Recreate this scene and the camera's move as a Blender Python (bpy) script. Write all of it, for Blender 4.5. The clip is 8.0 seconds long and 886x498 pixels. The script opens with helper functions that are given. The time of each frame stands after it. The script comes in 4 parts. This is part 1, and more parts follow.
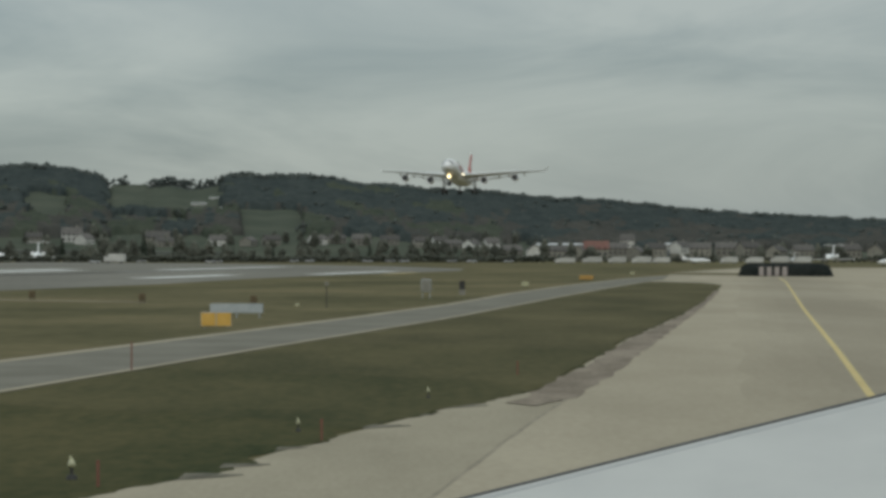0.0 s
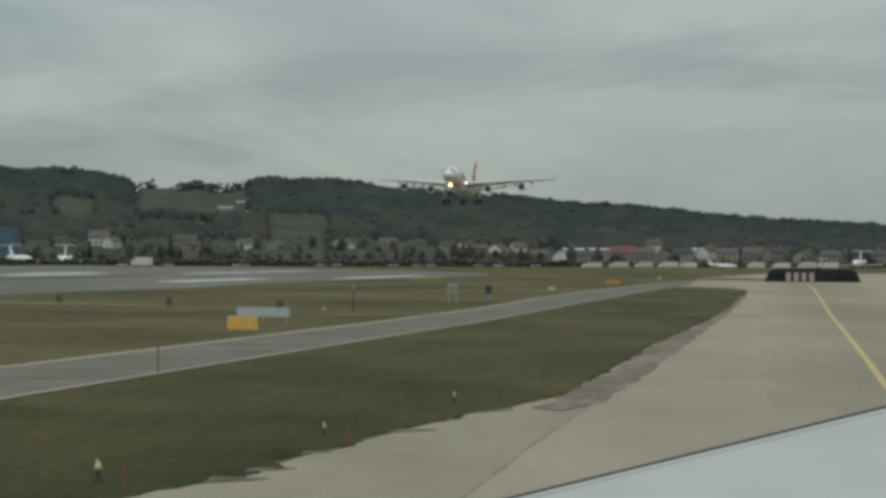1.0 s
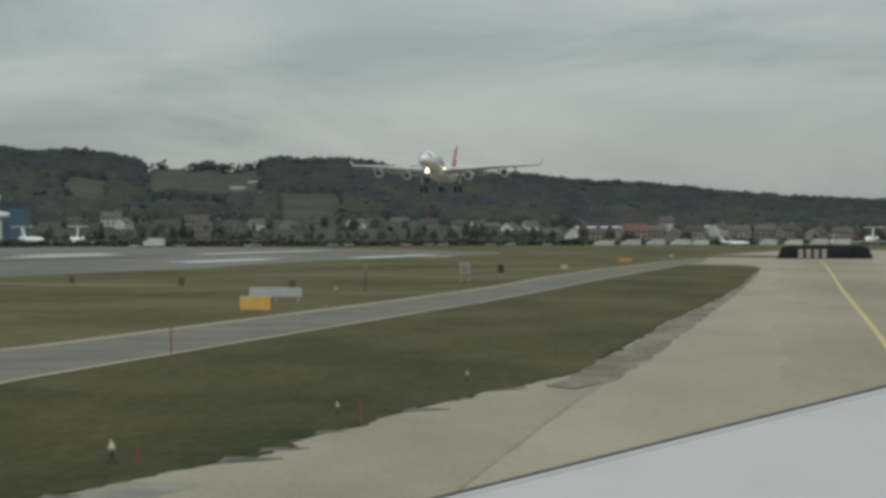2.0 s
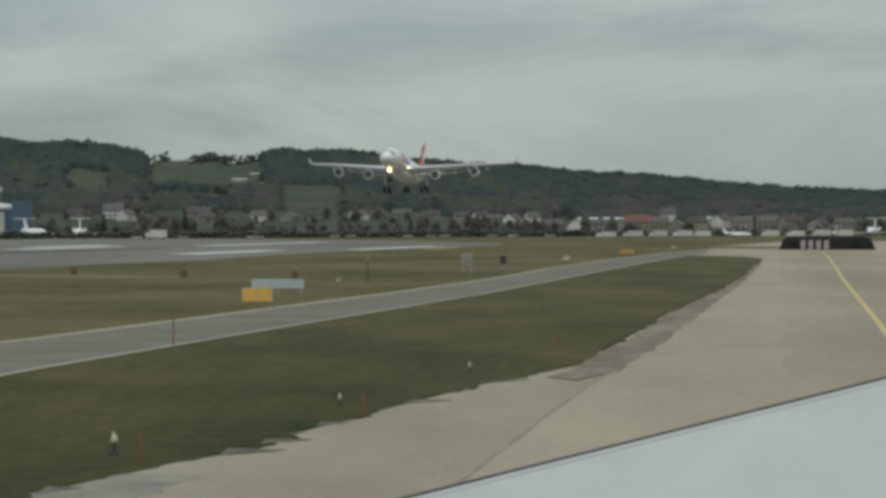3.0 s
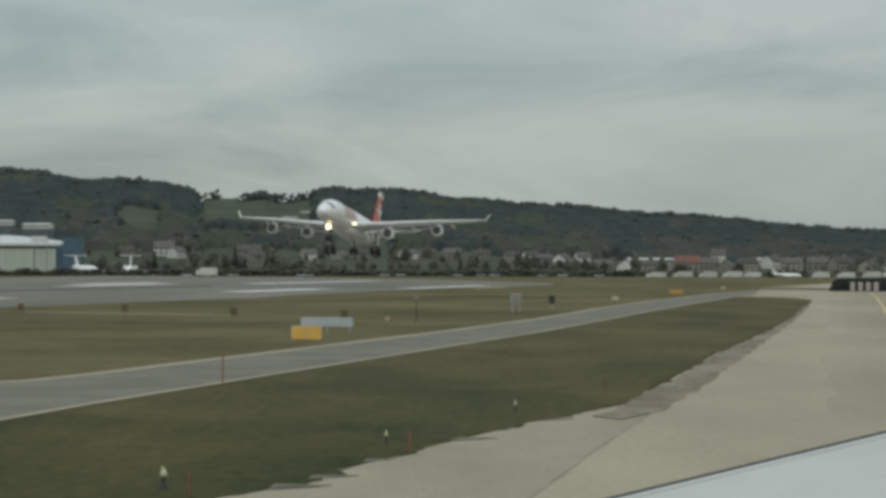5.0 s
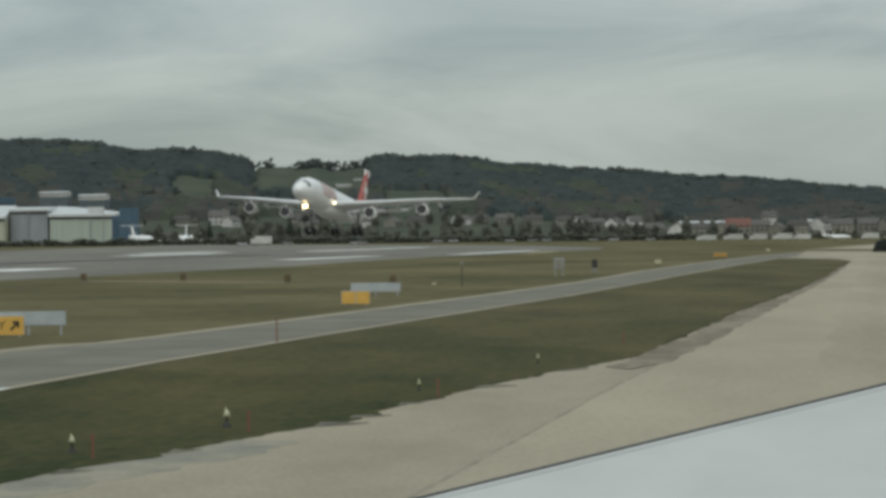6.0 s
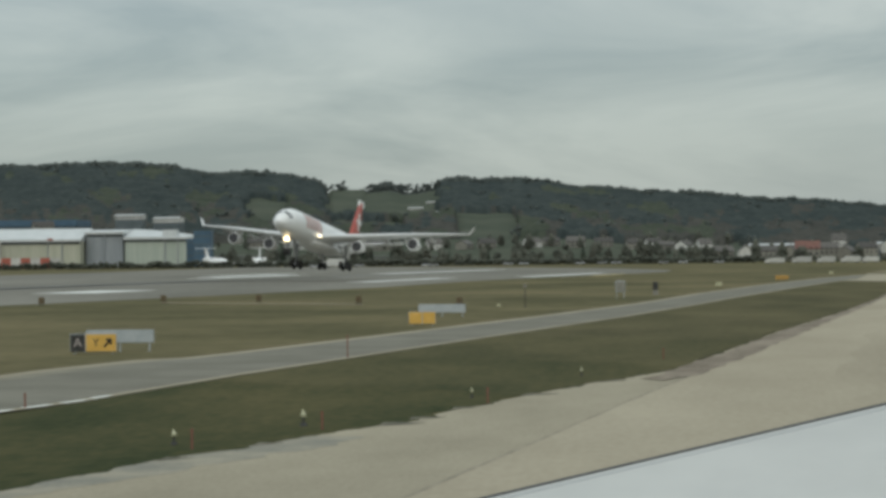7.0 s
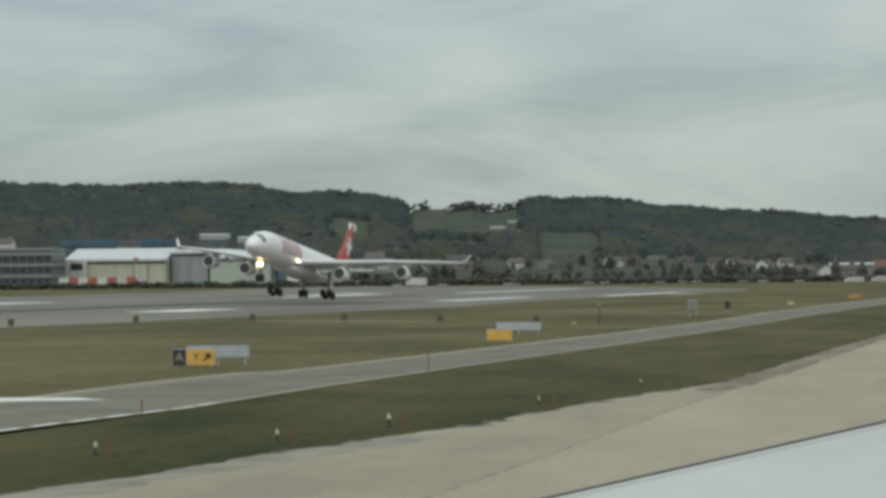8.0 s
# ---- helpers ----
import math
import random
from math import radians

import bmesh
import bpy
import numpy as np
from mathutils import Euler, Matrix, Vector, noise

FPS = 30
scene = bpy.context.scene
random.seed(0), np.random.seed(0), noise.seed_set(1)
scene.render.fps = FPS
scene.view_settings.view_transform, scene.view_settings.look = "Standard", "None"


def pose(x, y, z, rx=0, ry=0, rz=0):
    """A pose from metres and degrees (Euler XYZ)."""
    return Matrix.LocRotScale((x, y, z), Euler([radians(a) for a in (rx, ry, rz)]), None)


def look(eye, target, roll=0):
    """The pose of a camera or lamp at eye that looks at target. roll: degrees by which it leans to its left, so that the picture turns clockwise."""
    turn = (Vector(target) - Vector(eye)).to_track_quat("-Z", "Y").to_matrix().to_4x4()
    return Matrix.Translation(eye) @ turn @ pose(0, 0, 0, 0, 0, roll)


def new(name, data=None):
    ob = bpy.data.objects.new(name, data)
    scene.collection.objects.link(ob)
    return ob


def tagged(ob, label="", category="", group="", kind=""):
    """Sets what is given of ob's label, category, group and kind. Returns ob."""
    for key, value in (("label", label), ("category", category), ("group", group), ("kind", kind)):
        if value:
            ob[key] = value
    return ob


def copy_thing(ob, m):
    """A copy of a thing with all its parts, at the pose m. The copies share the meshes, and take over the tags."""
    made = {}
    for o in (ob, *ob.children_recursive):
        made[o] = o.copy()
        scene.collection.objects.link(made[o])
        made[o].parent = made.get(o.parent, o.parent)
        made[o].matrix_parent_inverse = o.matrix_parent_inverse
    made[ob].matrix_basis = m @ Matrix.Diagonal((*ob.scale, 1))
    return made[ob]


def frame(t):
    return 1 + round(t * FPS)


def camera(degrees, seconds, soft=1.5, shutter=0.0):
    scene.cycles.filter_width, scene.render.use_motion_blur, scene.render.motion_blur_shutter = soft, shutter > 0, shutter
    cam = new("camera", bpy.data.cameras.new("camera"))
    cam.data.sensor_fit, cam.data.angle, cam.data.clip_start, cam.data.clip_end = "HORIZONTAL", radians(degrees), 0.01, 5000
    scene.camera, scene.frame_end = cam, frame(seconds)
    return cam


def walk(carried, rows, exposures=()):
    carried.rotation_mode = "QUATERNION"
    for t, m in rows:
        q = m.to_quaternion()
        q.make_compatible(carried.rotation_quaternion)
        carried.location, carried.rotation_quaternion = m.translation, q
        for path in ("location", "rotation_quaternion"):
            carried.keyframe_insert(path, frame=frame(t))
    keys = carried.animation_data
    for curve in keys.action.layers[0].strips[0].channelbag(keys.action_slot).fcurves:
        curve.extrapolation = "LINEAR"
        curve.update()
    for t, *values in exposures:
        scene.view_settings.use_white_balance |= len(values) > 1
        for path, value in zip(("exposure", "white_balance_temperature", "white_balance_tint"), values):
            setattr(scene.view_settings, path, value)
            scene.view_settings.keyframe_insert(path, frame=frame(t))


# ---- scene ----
cam = camera(18.18, 8.0, soft=3.6)
# t, eye x y z, degrees to the left, up, lean to the left
CAM = [
    (0.0, 0.00, 0.00, 5.00, 0.000, 0.047, 0.000),
    (0.5, 0.00, 0.00, 5.00, 0.165, 0.138, 0.211),
    (1.0, 0.00, 0.00, 5.00, 0.552, 0.139, 0.186),
    (1.5, 0.00, 0.00, 5.00, 0.722, -0.065, -0.058),
    (3.0, 0.00, 0.00, 5.00, 0.847, -0.473, -0.235),
    (3.5, 0.00, 0.00, 5.00, 0.969, -0.453, -0.287),
    (4.0, 0.00, 0.00, 5.00, 1.406, 0.097, -0.286),
    (4.5, 0.00, 0.00, 5.00, 1.662, 0.371, -0.157),
    (4.7, 0.00, 0.00, 5.00, 1.729, 0.457, 0.094),
    (5.8, 1.19, -9.80, 5.11, 2.646, -0.321, -0.468),
    (6.0, 1.48, -12.25, 5.13, 3.009, -0.365, -0.600),
    (6.5, 1.93, -15.97, 5.18, 3.990, -0.160, -0.600),
    (7.0, 2.94, -24.34, 5.27, 4.503, 0.110, -0.600),
    (7.5, 3.56, -29.44, 5.32, 5.394, 0.370, -0.600),
    (8.0, 4.38, -36.22, 5.40, 6.205, 0.520, -0.600),
]


def aim(x, y, z, left, up, lean):
    a, b = radians(left), radians(up)
    eye = Vector((x, y, z))
    return look(eye, eye + Vector((-math.sin(a) * math.cos(b), math.cos(a) * math.cos(b), math.sin(b))), lean)


walk(cam, [(r[0], aim(*r[1:])) for r in CAM], [(0.0, -0.40), (1.0, -0.40), (1.6, -0.32), (4.5, -0.28), (6.5, -0.19), (8.0, -0.10)])

# ---- overcast sky and a wide, weak sun ----
world = bpy.data.worlds.new("overcast_sky")
scene.world = world
world.use_nodes = True
wn, wl = world.node_tree.nodes, world.node_tree.links
wn.clear()


def wnode(kind, **values):
    n = wn.new(kind)
    for k, v in values.items():
        n.inputs[k].default_value = v
    return n


sky = wn.new("ShaderNodeTexSky")
sky.sky_type, sky.sun_disc = "NISHITA", False
sky.sun_elevation, sky.sun_rotation = radians(28), radians(140)
coord = wn.new("ShaderNodeTexCoord")
stretch = wn.new("ShaderNodeMapping")
stretch.inputs["Scale"].default_value = (3.0, 3.0, 12.0)
stretch.inputs["Rotation"].default_value = (0.0, radians(2.0), 0.0)
cloud = wnode("ShaderNodeTexNoise", Scale=1.6, Detail=7.0, Roughness=0.58, Distortion=0.8)
ramp = wn.new("ShaderNodeValToRGB")
ramp.color_ramp.elements[0].position, ramp.color_ramp.elements[0].color = 0.37, (0.256, 0.299, 0.315, 1)
ramp.color_ramp.elements[1].position, ramp.color_ramp.elements[1].color = 0.63, (0.447, 0.476, 0.464, 1)
low = wn.new("ShaderNodeSeparateXYZ")
# an overcast sky is about twice as bright overhead as near the horizon
rise = wn.new("ShaderNodeFloatCurve")
curve = rise.mapping.curves[0]
curve.points[0].location, curve.points[1].location = (0.0, 0.31), (1.0, 0.98)
for at_z, bright in ((0.03, 0.325), (0.09, 0.365), (0.2, 0.46), (0.5, 0.78)):
    curve.points.new(at_z, bright)
rise.mapping.update()
triple = wn.new("ShaderNodeMath")
triple.operation = "MULTIPLY"
triple.inputs[1].default_value = 2.6
shade = wn.new("ShaderNodeVectorMath")
shade.operation = "SCALE"
tint = wn.new("ShaderNodeValToRGB")
tint.color_ramp.elements[0].position, tint.color_ramp.elements[0].color = 0.0, (0.88, 0.98, 1.03, 1)
tint.color_ramp.elements[1].position, tint.color_ramp.elements[1].color = 0.09, (0.985, 1.0, 0.985, 1)
tinted = wn.new("ShaderNodeVectorMath")
tinted.operation = "MULTIPLY"
back_sky = wnode("ShaderNodeBackground", Strength=0.03)
back_cloud = wnode("ShaderNodeBackground", Strength=1.0)
both = wn.new("ShaderNodeAddShader")
wout = wn.new("ShaderNodeOutputWorld")
wl.new(coord.outputs["Generated"], stretch.inputs["Vector"])
wl.new(stretch.outputs["Vector"], cloud.inputs["Vector"])
wl.new(cloud.outputs["Fac"], ramp.inputs["Fac"])
wl.new(coord.outputs["Generated"], low.inputs[0])
wl.new(low.outputs["Z"], rise.inputs["Value"])
wl.new(ramp.outputs["Color"], shade.inputs[0])
wl.new(rise.outputs[0], triple.inputs[0])
wl.new(triple.outputs[0], shade.inputs["Scale"])
wl.new(low.outputs["Z"], tint.inputs["Fac"])
wl.new(shade.outputs[0], tinted.inputs[0])
wl.new(tint.outputs["Color"], tinted.inputs[1])
wl.new(tinted.outputs[0], back_cloud.inputs["Color"])
wl.new(sky.outputs["Color"], back_sky.inputs["Color"])
wl.new(back_sky.outputs[0], both.inputs[0])
wl.new(back_cloud.outputs[0], both.inputs[1])
wl.new(both.outputs[0], wout.inputs["Surface"])
sun = new("sun", bpy.data.lights.new("sun", "SUN"))
sun.data.energy, sun.data.angle, sun.data.color = 0.6, radians(25), (1.0, 0.96, 0.9)
sun.matrix_world = look((-60, -80, 90), (0, 60, 0))


# ---- materials ----
def material(name, one, two, size=1.0, rough=0.8, metal=0.0, bump=0.0, fine=None, stretch_to=(1, 1, 1), glow=0.0, spread=(0.35, 0.65), per_object=0.0, per_island=0.0, gloss=0.5):
    """Two colours mixed by noise at a large and a small scale, in metres."""
    m = bpy.data.materials.new(name)
    m.use_nodes = True
    n, l = m.node_tree.nodes, m.node_tree.links
    b = n["Principled BSDF"]
    b.inputs["Roughness"].default_value, b.inputs["Metallic"].default_value = rough, metal
    b.inputs["Specular IOR Level"].default_value = gloss
    c = n.new("ShaderNodeTexCoord")
    mp = n.new("ShaderNodeMapping")
    mp.inputs["Scale"].default_value = [v / size for v in stretch_to]
    l.new(c.outputs["Object"], mp.inputs["Vector"])
    big = n.new("ShaderNodeTexNoise")
    big.inputs["Scale"].default_value, big.inputs["Detail"].default_value, big.inputs["Roughness"].default_value = 1.0, 6.0, 0.6
    l.new(mp.outputs["Vector"], big.inputs["Vector"])
    small = n.new("ShaderNodeTexNoise")
    small.inputs["Scale"].default_value, small.inputs["Detail"].default_value = (fine or 9.0), 3.0
    l.new(mp.outputs["Vector"], small.inputs["Vector"])
    add = n.new("ShaderNodeMath")
    add.operation = "MULTIPLY_ADD"
    add.inputs[1].default_value = 0.35
    l.new(small.outputs["Fac"], add.inputs[0])
    sub = n.new("ShaderNodeMath")
    sub.operation = "ADD"
    sub.inputs[1].default_value = -0.175
    l.new(big.outputs["Fac"], sub.inputs[0])
    l.new(sub.outputs[0], add.inputs[2])
    r = n.new("ShaderNodeValToRGB")
    r.color_ramp.elements[0].position, r.color_ramp.elements[0].color = spread[0], (*one, 1)
    r.color_ramp.elements[1].position, r.color_ramp.elements[1].color = spread[1], (*two, 1)
    l.new(add.outputs[0], r.inputs["Fac"])
    last = r.outputs["Color"]
    if per_object or per_island:
        src = n.new("ShaderNodeObjectInfo") if per_object else n.new("ShaderNodeNewGeometry")
        mr = n.new("ShaderNodeMapRange")
        k = per_object or per_island
        mr.inputs["To Min"].default_value, mr.inputs["To Max"].default_value = 1 - k, 1 + k
        l.new(src.outputs["Random" if per_object else "Random Per Island"], mr.inputs["Value"])
        sc = n.new("ShaderNodeVectorMath")
        sc.operation = "SCALE"
        l.new(last, sc.inputs[0])
        l.new(mr.outputs["Result"], sc.inputs["Scale"])
        last = sc.outputs[0]
    l.new(last, b.inputs["Base Color"])
    if bump:
        bp = n.new("ShaderNodeBump")
        bp.inputs["Strength"].default_value, bp.inputs["Distance"].default_value = 0.6, bump
        l.new(small.outputs["Fac"], bp.inputs["Height"])
        l.new(bp.outputs["Normal"], b.inputs["Normal"])
    if glow:
        b.inputs["Emission Color"].default_value = (*two, 1)
        b.inputs["Emission Strength"].default_value = glow
    return m


GRASS_NEAR = material("short_grass", (0.033, 0.042, 0.017), (0.096, 0.085, 0.039), 9.0, 1.0, bump=0.03, fine=24, stretch_to=(1, 0.3, 1), gloss=0.05)
GRASS_FAR = material("dry_grass", (0.078, 0.074, 0.036), (0.165, 0.138, 0.074), 18.0, 1.0, fine=20, stretch_to=(0.55, 0.35, 1), gloss=0.05)
ASPHALT = material("service_road_asphalt", (0.156, 0.146, 0.116), (0.210, 0.198, 0.160), 6.0, 0.95, bump=0.004, fine=40, gloss=0.1)
OLD_ASPHALT = material("pale_worn_asphalt", (0.190, 0.174, 0.132), (0.260, 0.238, 0.186), 5.0, 0.95, fine=30, gloss=0.1)
RUNWAY = material("runway_asphalt", (0.150, 0.142, 0.118), (0.225, 0.212, 0.180), 34.0, 0.95, fine=30, stretch_to=(1, 0.2, 1), gloss=0.08)
CONCRETE = material("taxiway_concrete", (0.318, 0.275, 0.202), (0.405, 0.354, 0.264), 14.0, 0.95, bump=0.004, fine=60, stretch_to=(1, 0.3, 1), gloss=0.1)
SHOULDER = material("shoulder_concrete", (0.280, 0.246, 0.180), (0.378, 0.334, 0.248), 7.0, 0.95, bump=0.005, fine=50, stretch_to=(1, 0.3, 1), gloss=0.1)
MUD = material("bare_earth", (0.165, 0.136, 0.104), (0.290, 0.245, 0.192), 2.6, 1.0, bump=0.02, fine=14, stretch_to=(1, 0.25, 1), gloss=0.05)
JOINT = material("weathered_joint", (0.225, 0.198, 0.150), (0.320, 0.282, 0.214), 1.6, 0.95, fine=12, gloss=0.1)
DAMP = material("damp_concrete", (0.190, 0.184, 0.154), (0.320, 0.288, 0.220), 1.2, 0.85, fine=12, stretch_to=(0.5, 0.5, 1), gloss=0.15)
RUBBER = material("rubber_streaks", (0.095, 0.095, 0.092), (0.14, 0.14, 0.135), 20.0, 0.7, stretch_to=(1, 0.1, 1))
WHITE_LINE = material("white_marking_paint", (0.58, 0.58, 0.54), (0.76, 0.76, 0.72), 2.0, 0.7)
YELLOW_LINE = material("yellow_marking_paint", (0.48, 0.36, 0.13), (0.60, 0.47, 0.19), 1.5, 0.7)
WHITE_PAINT = material("white_aircraft_paint", (0.80, 0.80, 0.78), (0.86, 0.86, 0.84), 5.0, 0.3)
GREY_PAINT = material("grey_wing_paint", (0.68, 0.69, 0.68), (0.76, 0.76, 0.75), 3.0, 0.4)
OWN_WING = material("pale_grey_wing_skin", (0.445, 0.445, 0.425), (0.52, 0.518, 0.49), 1.6, 0.55, fine=4, spread=(0.25, 0.75))
SEAM = material("dark_seal", (0.035, 0.037, 0.04), (0.07, 0.07, 0.07), 0.2, 0.7)
SEAM_PALE = material("worn_skin_joint", (0.36, 0.37, 0.37), (0.42, 0.43, 0.43), 0.5, 0.55)
RED = material("red_aircraft_paint", (0.43, 0.070, 0.048), (0.50, 0.090, 0.060), 3.0, 0.35)
PALE_RED = material("red_lettering_paint", (0.70, 0.42, 0.37), (0.76, 0.50, 0.45), 3.0, 0.35)
DARK = material("dark_metal", (0.025, 0.025, 0.024), (0.05, 0.05, 0.047), 0.5, 0.7)
TYRE = material("tyre_rubber", (0.018, 0.018, 0.018), (0.035, 0.034, 0.033), 0.4, 0.85)
STEEL = material("gear_steel", (0.30, 0.31, 0.32), (0.42, 0.43, 0.43), 0.5, 0.4, metal=0.6)
LAMP_WARM = material("lit_landing_lamp", (1.0, 0.80, 0.45), (1.0, 0.80, 0.45), 1.0, 0.3, glow=9.0)
LAMP_WHITE = material("lit_wing_lamp", (1.0, 0.88, 0.62), (1.0, 0.88, 0.62), 1.0, 0.3, glow=4.0)
SIGN_YELLOW = material("yellow_sign_face", (0.62, 0.37, 0.07), (0.70, 0.43, 0.10), 0.6, 0.5)
SIGN_BLACK = material("black_sign_face", (0.022, 0.022, 0.02), (0.035, 0.035, 0.03), 0.6, 0.5)
SIGN_BACK = material("grey_sign_metal", (0.36, 0.40, 0.41), (0.46, 0.49, 0.49), 0.8, 0.45, metal=0.2)
POST_RED = material("red_stake_paint", (0.17, 0.07, 0.048), (0.22, 0.09, 0.06), 0.2, 0.7)
ORANGE = material("orange_marker_paint", (0.42, 0.24, 0.06), (0.50, 0.30, 0.08), 0.4, 0.6)
RUST = material("brown_marker_box", (0.10, 0.075, 0.04), (0.15, 0.11, 0.06), 0.4, 0.8)
LAMP_HEAD = material("pale_lamp_glass", (0.40, 0.40, 0.25), (0.50, 0.49, 0.32), 0.1, 0.3)
WALL_WHITE = material("white_render", (0.46, 0.46, 0.42), (0.60, 0.59, 0.55), 4.0, 0.85, per_object=0.15)
WALL_BEIGE = material("beige_render", (0.19, 0.185, 0.155), (0.28, 0.268, 0.225), 4.0, 0.85, per_object=0.2)
ROOF_BROWN = material("brown_roof_tiles", (0.076, 0.072, 0.066), (0.118, 0.108, 0.096), 2.0, 0.85, per_object=0.3)
ROOF_RED = material("red_roof_tiles", (0.155, 0.075, 0.060), (0.205, 0.100, 0.078), 2.0, 0.85, per_object=0.15)
ROOF_PALE = material("pale_metal_roof", (0.48, 0.50, 0.49), (0.60, 0.61, 0.60), 6.0, 0.5)
CAR_PAINT = material("dusty_silver_car_paint", (0.36, 0.37, 0.36), (0.46, 0.46, 0.45), 2.0, 0.45, per_object=0.35)
PANE = material("dark_window_glass", (0.03, 0.035, 0.04), (0.06, 0.065, 0.07), 1.0, 0.15)
HANGAR_WALL = material("pale_green_hangar_cladding", (0.36, 0.41, 0.35), (0.44, 0.48, 0.41), 8.0, 0.6, stretch_to=(6, 1, 0.3))
HANGAR_CREAM = material("cream_hangar_cladding", (0.42, 0.43, 0.33), (0.50, 0.50, 0.40), 8.0, 0.6, stretch_to=(6, 1, 0.3))
HANGAR_GREY = material("grey_hangar_cladding", (0.24, 0.265, 0.28), (0.31, 0.33, 0.34), 8.0, 0.6, stretch_to=(6, 1, 0.3))
EMBANKMENT = material("mossy_grey_embankment", (0.110, 0.118, 0.104), (0.165, 0.172, 0.152), 9.0, 0.95, gloss=0.05)
BLUE = material("blue_cladding", (0.045, 0.095, 0.145), (0.065, 0.125, 0.18), 4.0, 0.5)
OFFICE = material("dark_office_cladding", (0.07, 0.09, 0.095), (0.11, 0.13, 0.135), 6.0, 0.4)
BARRIER_RED = material("red_barrier_paint", (0.34, 0.09, 0.06), (0.42, 0.12, 0.08), 1.0, 0.7)
SHED_BLACK = material("black_tarpaulin", (0.014, 0.018, 0.017), (0.028, 0.032, 0.029), 2.0, 1.0, gloss=0.1)
SHED_STRIPE = material("pale_pink_panel", (0.34, 0.30, 0.28), (0.42, 0.37, 0.34), 1.0, 0.7)
WOODS = [material("dark_spruce_woodland", (0.036, 0.046, 0.045), (0.060, 0.071, 0.066), 22.0, 1.0, gloss=0.03),
         material("leafless_woodland", (0.054, 0.055, 0.049), (0.082, 0.079, 0.068), 18.0, 1.0, gloss=0.03),
         material("olive_woodland", (0.048, 0.058, 0.043), (0.076, 0.085, 0.062), 18.0, 1.0, gloss=0.03)]
# woods foliage again, coloured brighter to offset the shade between crown clumps
BRIGHTENED_CROWN = material("brightened_crown_foliage", (0.070, 0.084, 0.079), (0.106, 0.118, 0.106), 9.0, 1.0, per_island=0.15, gloss=0.03)
LEAF = material("tree_foliage", (0.100, 0.108, 0.088), (0.150, 0.150, 0.122), 6.0, 1.0, per_object=0.3, gloss=0.05)
SPRUCE = material("spruce_needles", (0.040, 0.050, 0.040), (0.070, 0.080, 0.060), 5.0, 1.0, per_object=0.3, gloss=0.05)
BARK = material("bark", (0.07, 0.055, 0.042), (0.12, 0.095, 0.07), 0.6, 0.95)
WOOD_FLOOR = material("woodland_floor", (0.060, 0.068, 0.062), (0.085, 0.092, 0.080), 40.0, 1.0, gloss=0.05)
INTAKE = material("black_fan_intake", (0.05, 0.05, 0.052), (0.09, 0.09, 0.092), 0.5, 1.0, gloss=0.05)
COCKPIT = material("grey_cockpit_glass", (0.30, 0.31, 0.32), (0.38, 0.39, 0.40), 1.0, 0.25)
HILL = material("hill_meadow", (0.062, 0.074, 0.054), (0.092, 0.100, 0.074), 60.0, 1.0, gloss=0.05)
HEDGE = material("hedge_leaves", (0.048, 0.054, 0.040), (0.085, 0.090, 0.066), 3.0, 0.95, per_island=0.3)


# ---- building helpers ----
def mesh_of(name, bm, mat, smooth=False):
    me = bpy.data.meshes.new(name)
    bm.normal_update()
    bm.to_mesh(me)
    bm.free()
    me.materials.append(mat)
    if smooth:
        me.polygons.foreach_set("use_smooth", [True] * len(me.polygons))
    return me


def part(name, bm, mat, parent, label="", smooth=False):
    ob = new(name, mesh_of(name, bm, mat, smooth))
    ob.parent = parent
    if label:
        tagged(ob, label)
    return ob


def thing(name, label, category, m=None, group=""):
    ob = new(name)
    ob.empty_display_size = 0.3
    if m is not None:
        ob.matrix_basis = m
    return tagged(ob, label, category, group)


def add_box(bm, x0, x1, y0, y1, z0, z1, bevel=0.0):
    r = bmesh.ops.create_cube(bm, size=1.0)
    for v in r["verts"]:
        v.co = Vector((x0 + (v.co.x + 0.5) * (x1 - x0), y0 + (v.co.y + 0.5) * (y1 - y0), z0 + (v.co.z + 0.5) * (z1 - z0)))
    if bevel:
        es = list({e for v in r["verts"] for e in v.link_edges})
        bmesh.ops.bevel(bm, geom=es, offset=bevel, segments=2, affect="EDGES")
    return bm


def box(x0, x1, y0, y1, z0, z1, bevel=0.0):
    return add_box(bmesh.new(), x0, x1, y0, y1, z0, z1, bevel)


def add_tube(bm, p, q, r0, r1=None, seg=10):
    p, q = Vector(p), Vector(q)
    d = q - p
    rot = d.to_track_quat("Z", "Y").to_matrix().to_4x4()
    bmesh.ops.create_cone(bm, cap_ends=True, segments=seg, radius1=r0, radius2=r0 if r1 is None else r1, depth=d.length,
                          matrix=Matrix.Translation((p + q) / 2) @ rot)
    return bm


def lathe(stations, seg=24, caps=True):
    """Rings along y: (y, rx, rz, zc)."""
    bm = bmesh.new()
    rings = []
    for y, rx, rz, zc in stations:
        rings.append([bm.verts.new((rx * math.cos(2 * math.pi * i / seg), y, zc + rz * math.sin(2 * math.pi * i / seg))) for i in range(seg)])
    for a, b in zip(rings, rings[1:]):
        for i in range(seg):
            bm.faces.new((a[i], a[(i + 1) % seg], b[(i + 1) % seg], b[i]))
    if caps:
        bm.faces.new(rings[0][::-1])
        bm.faces.new(rings[-1])
    bmesh.ops.recalc_face_normals(bm, faces=bm.faces)
    return bm


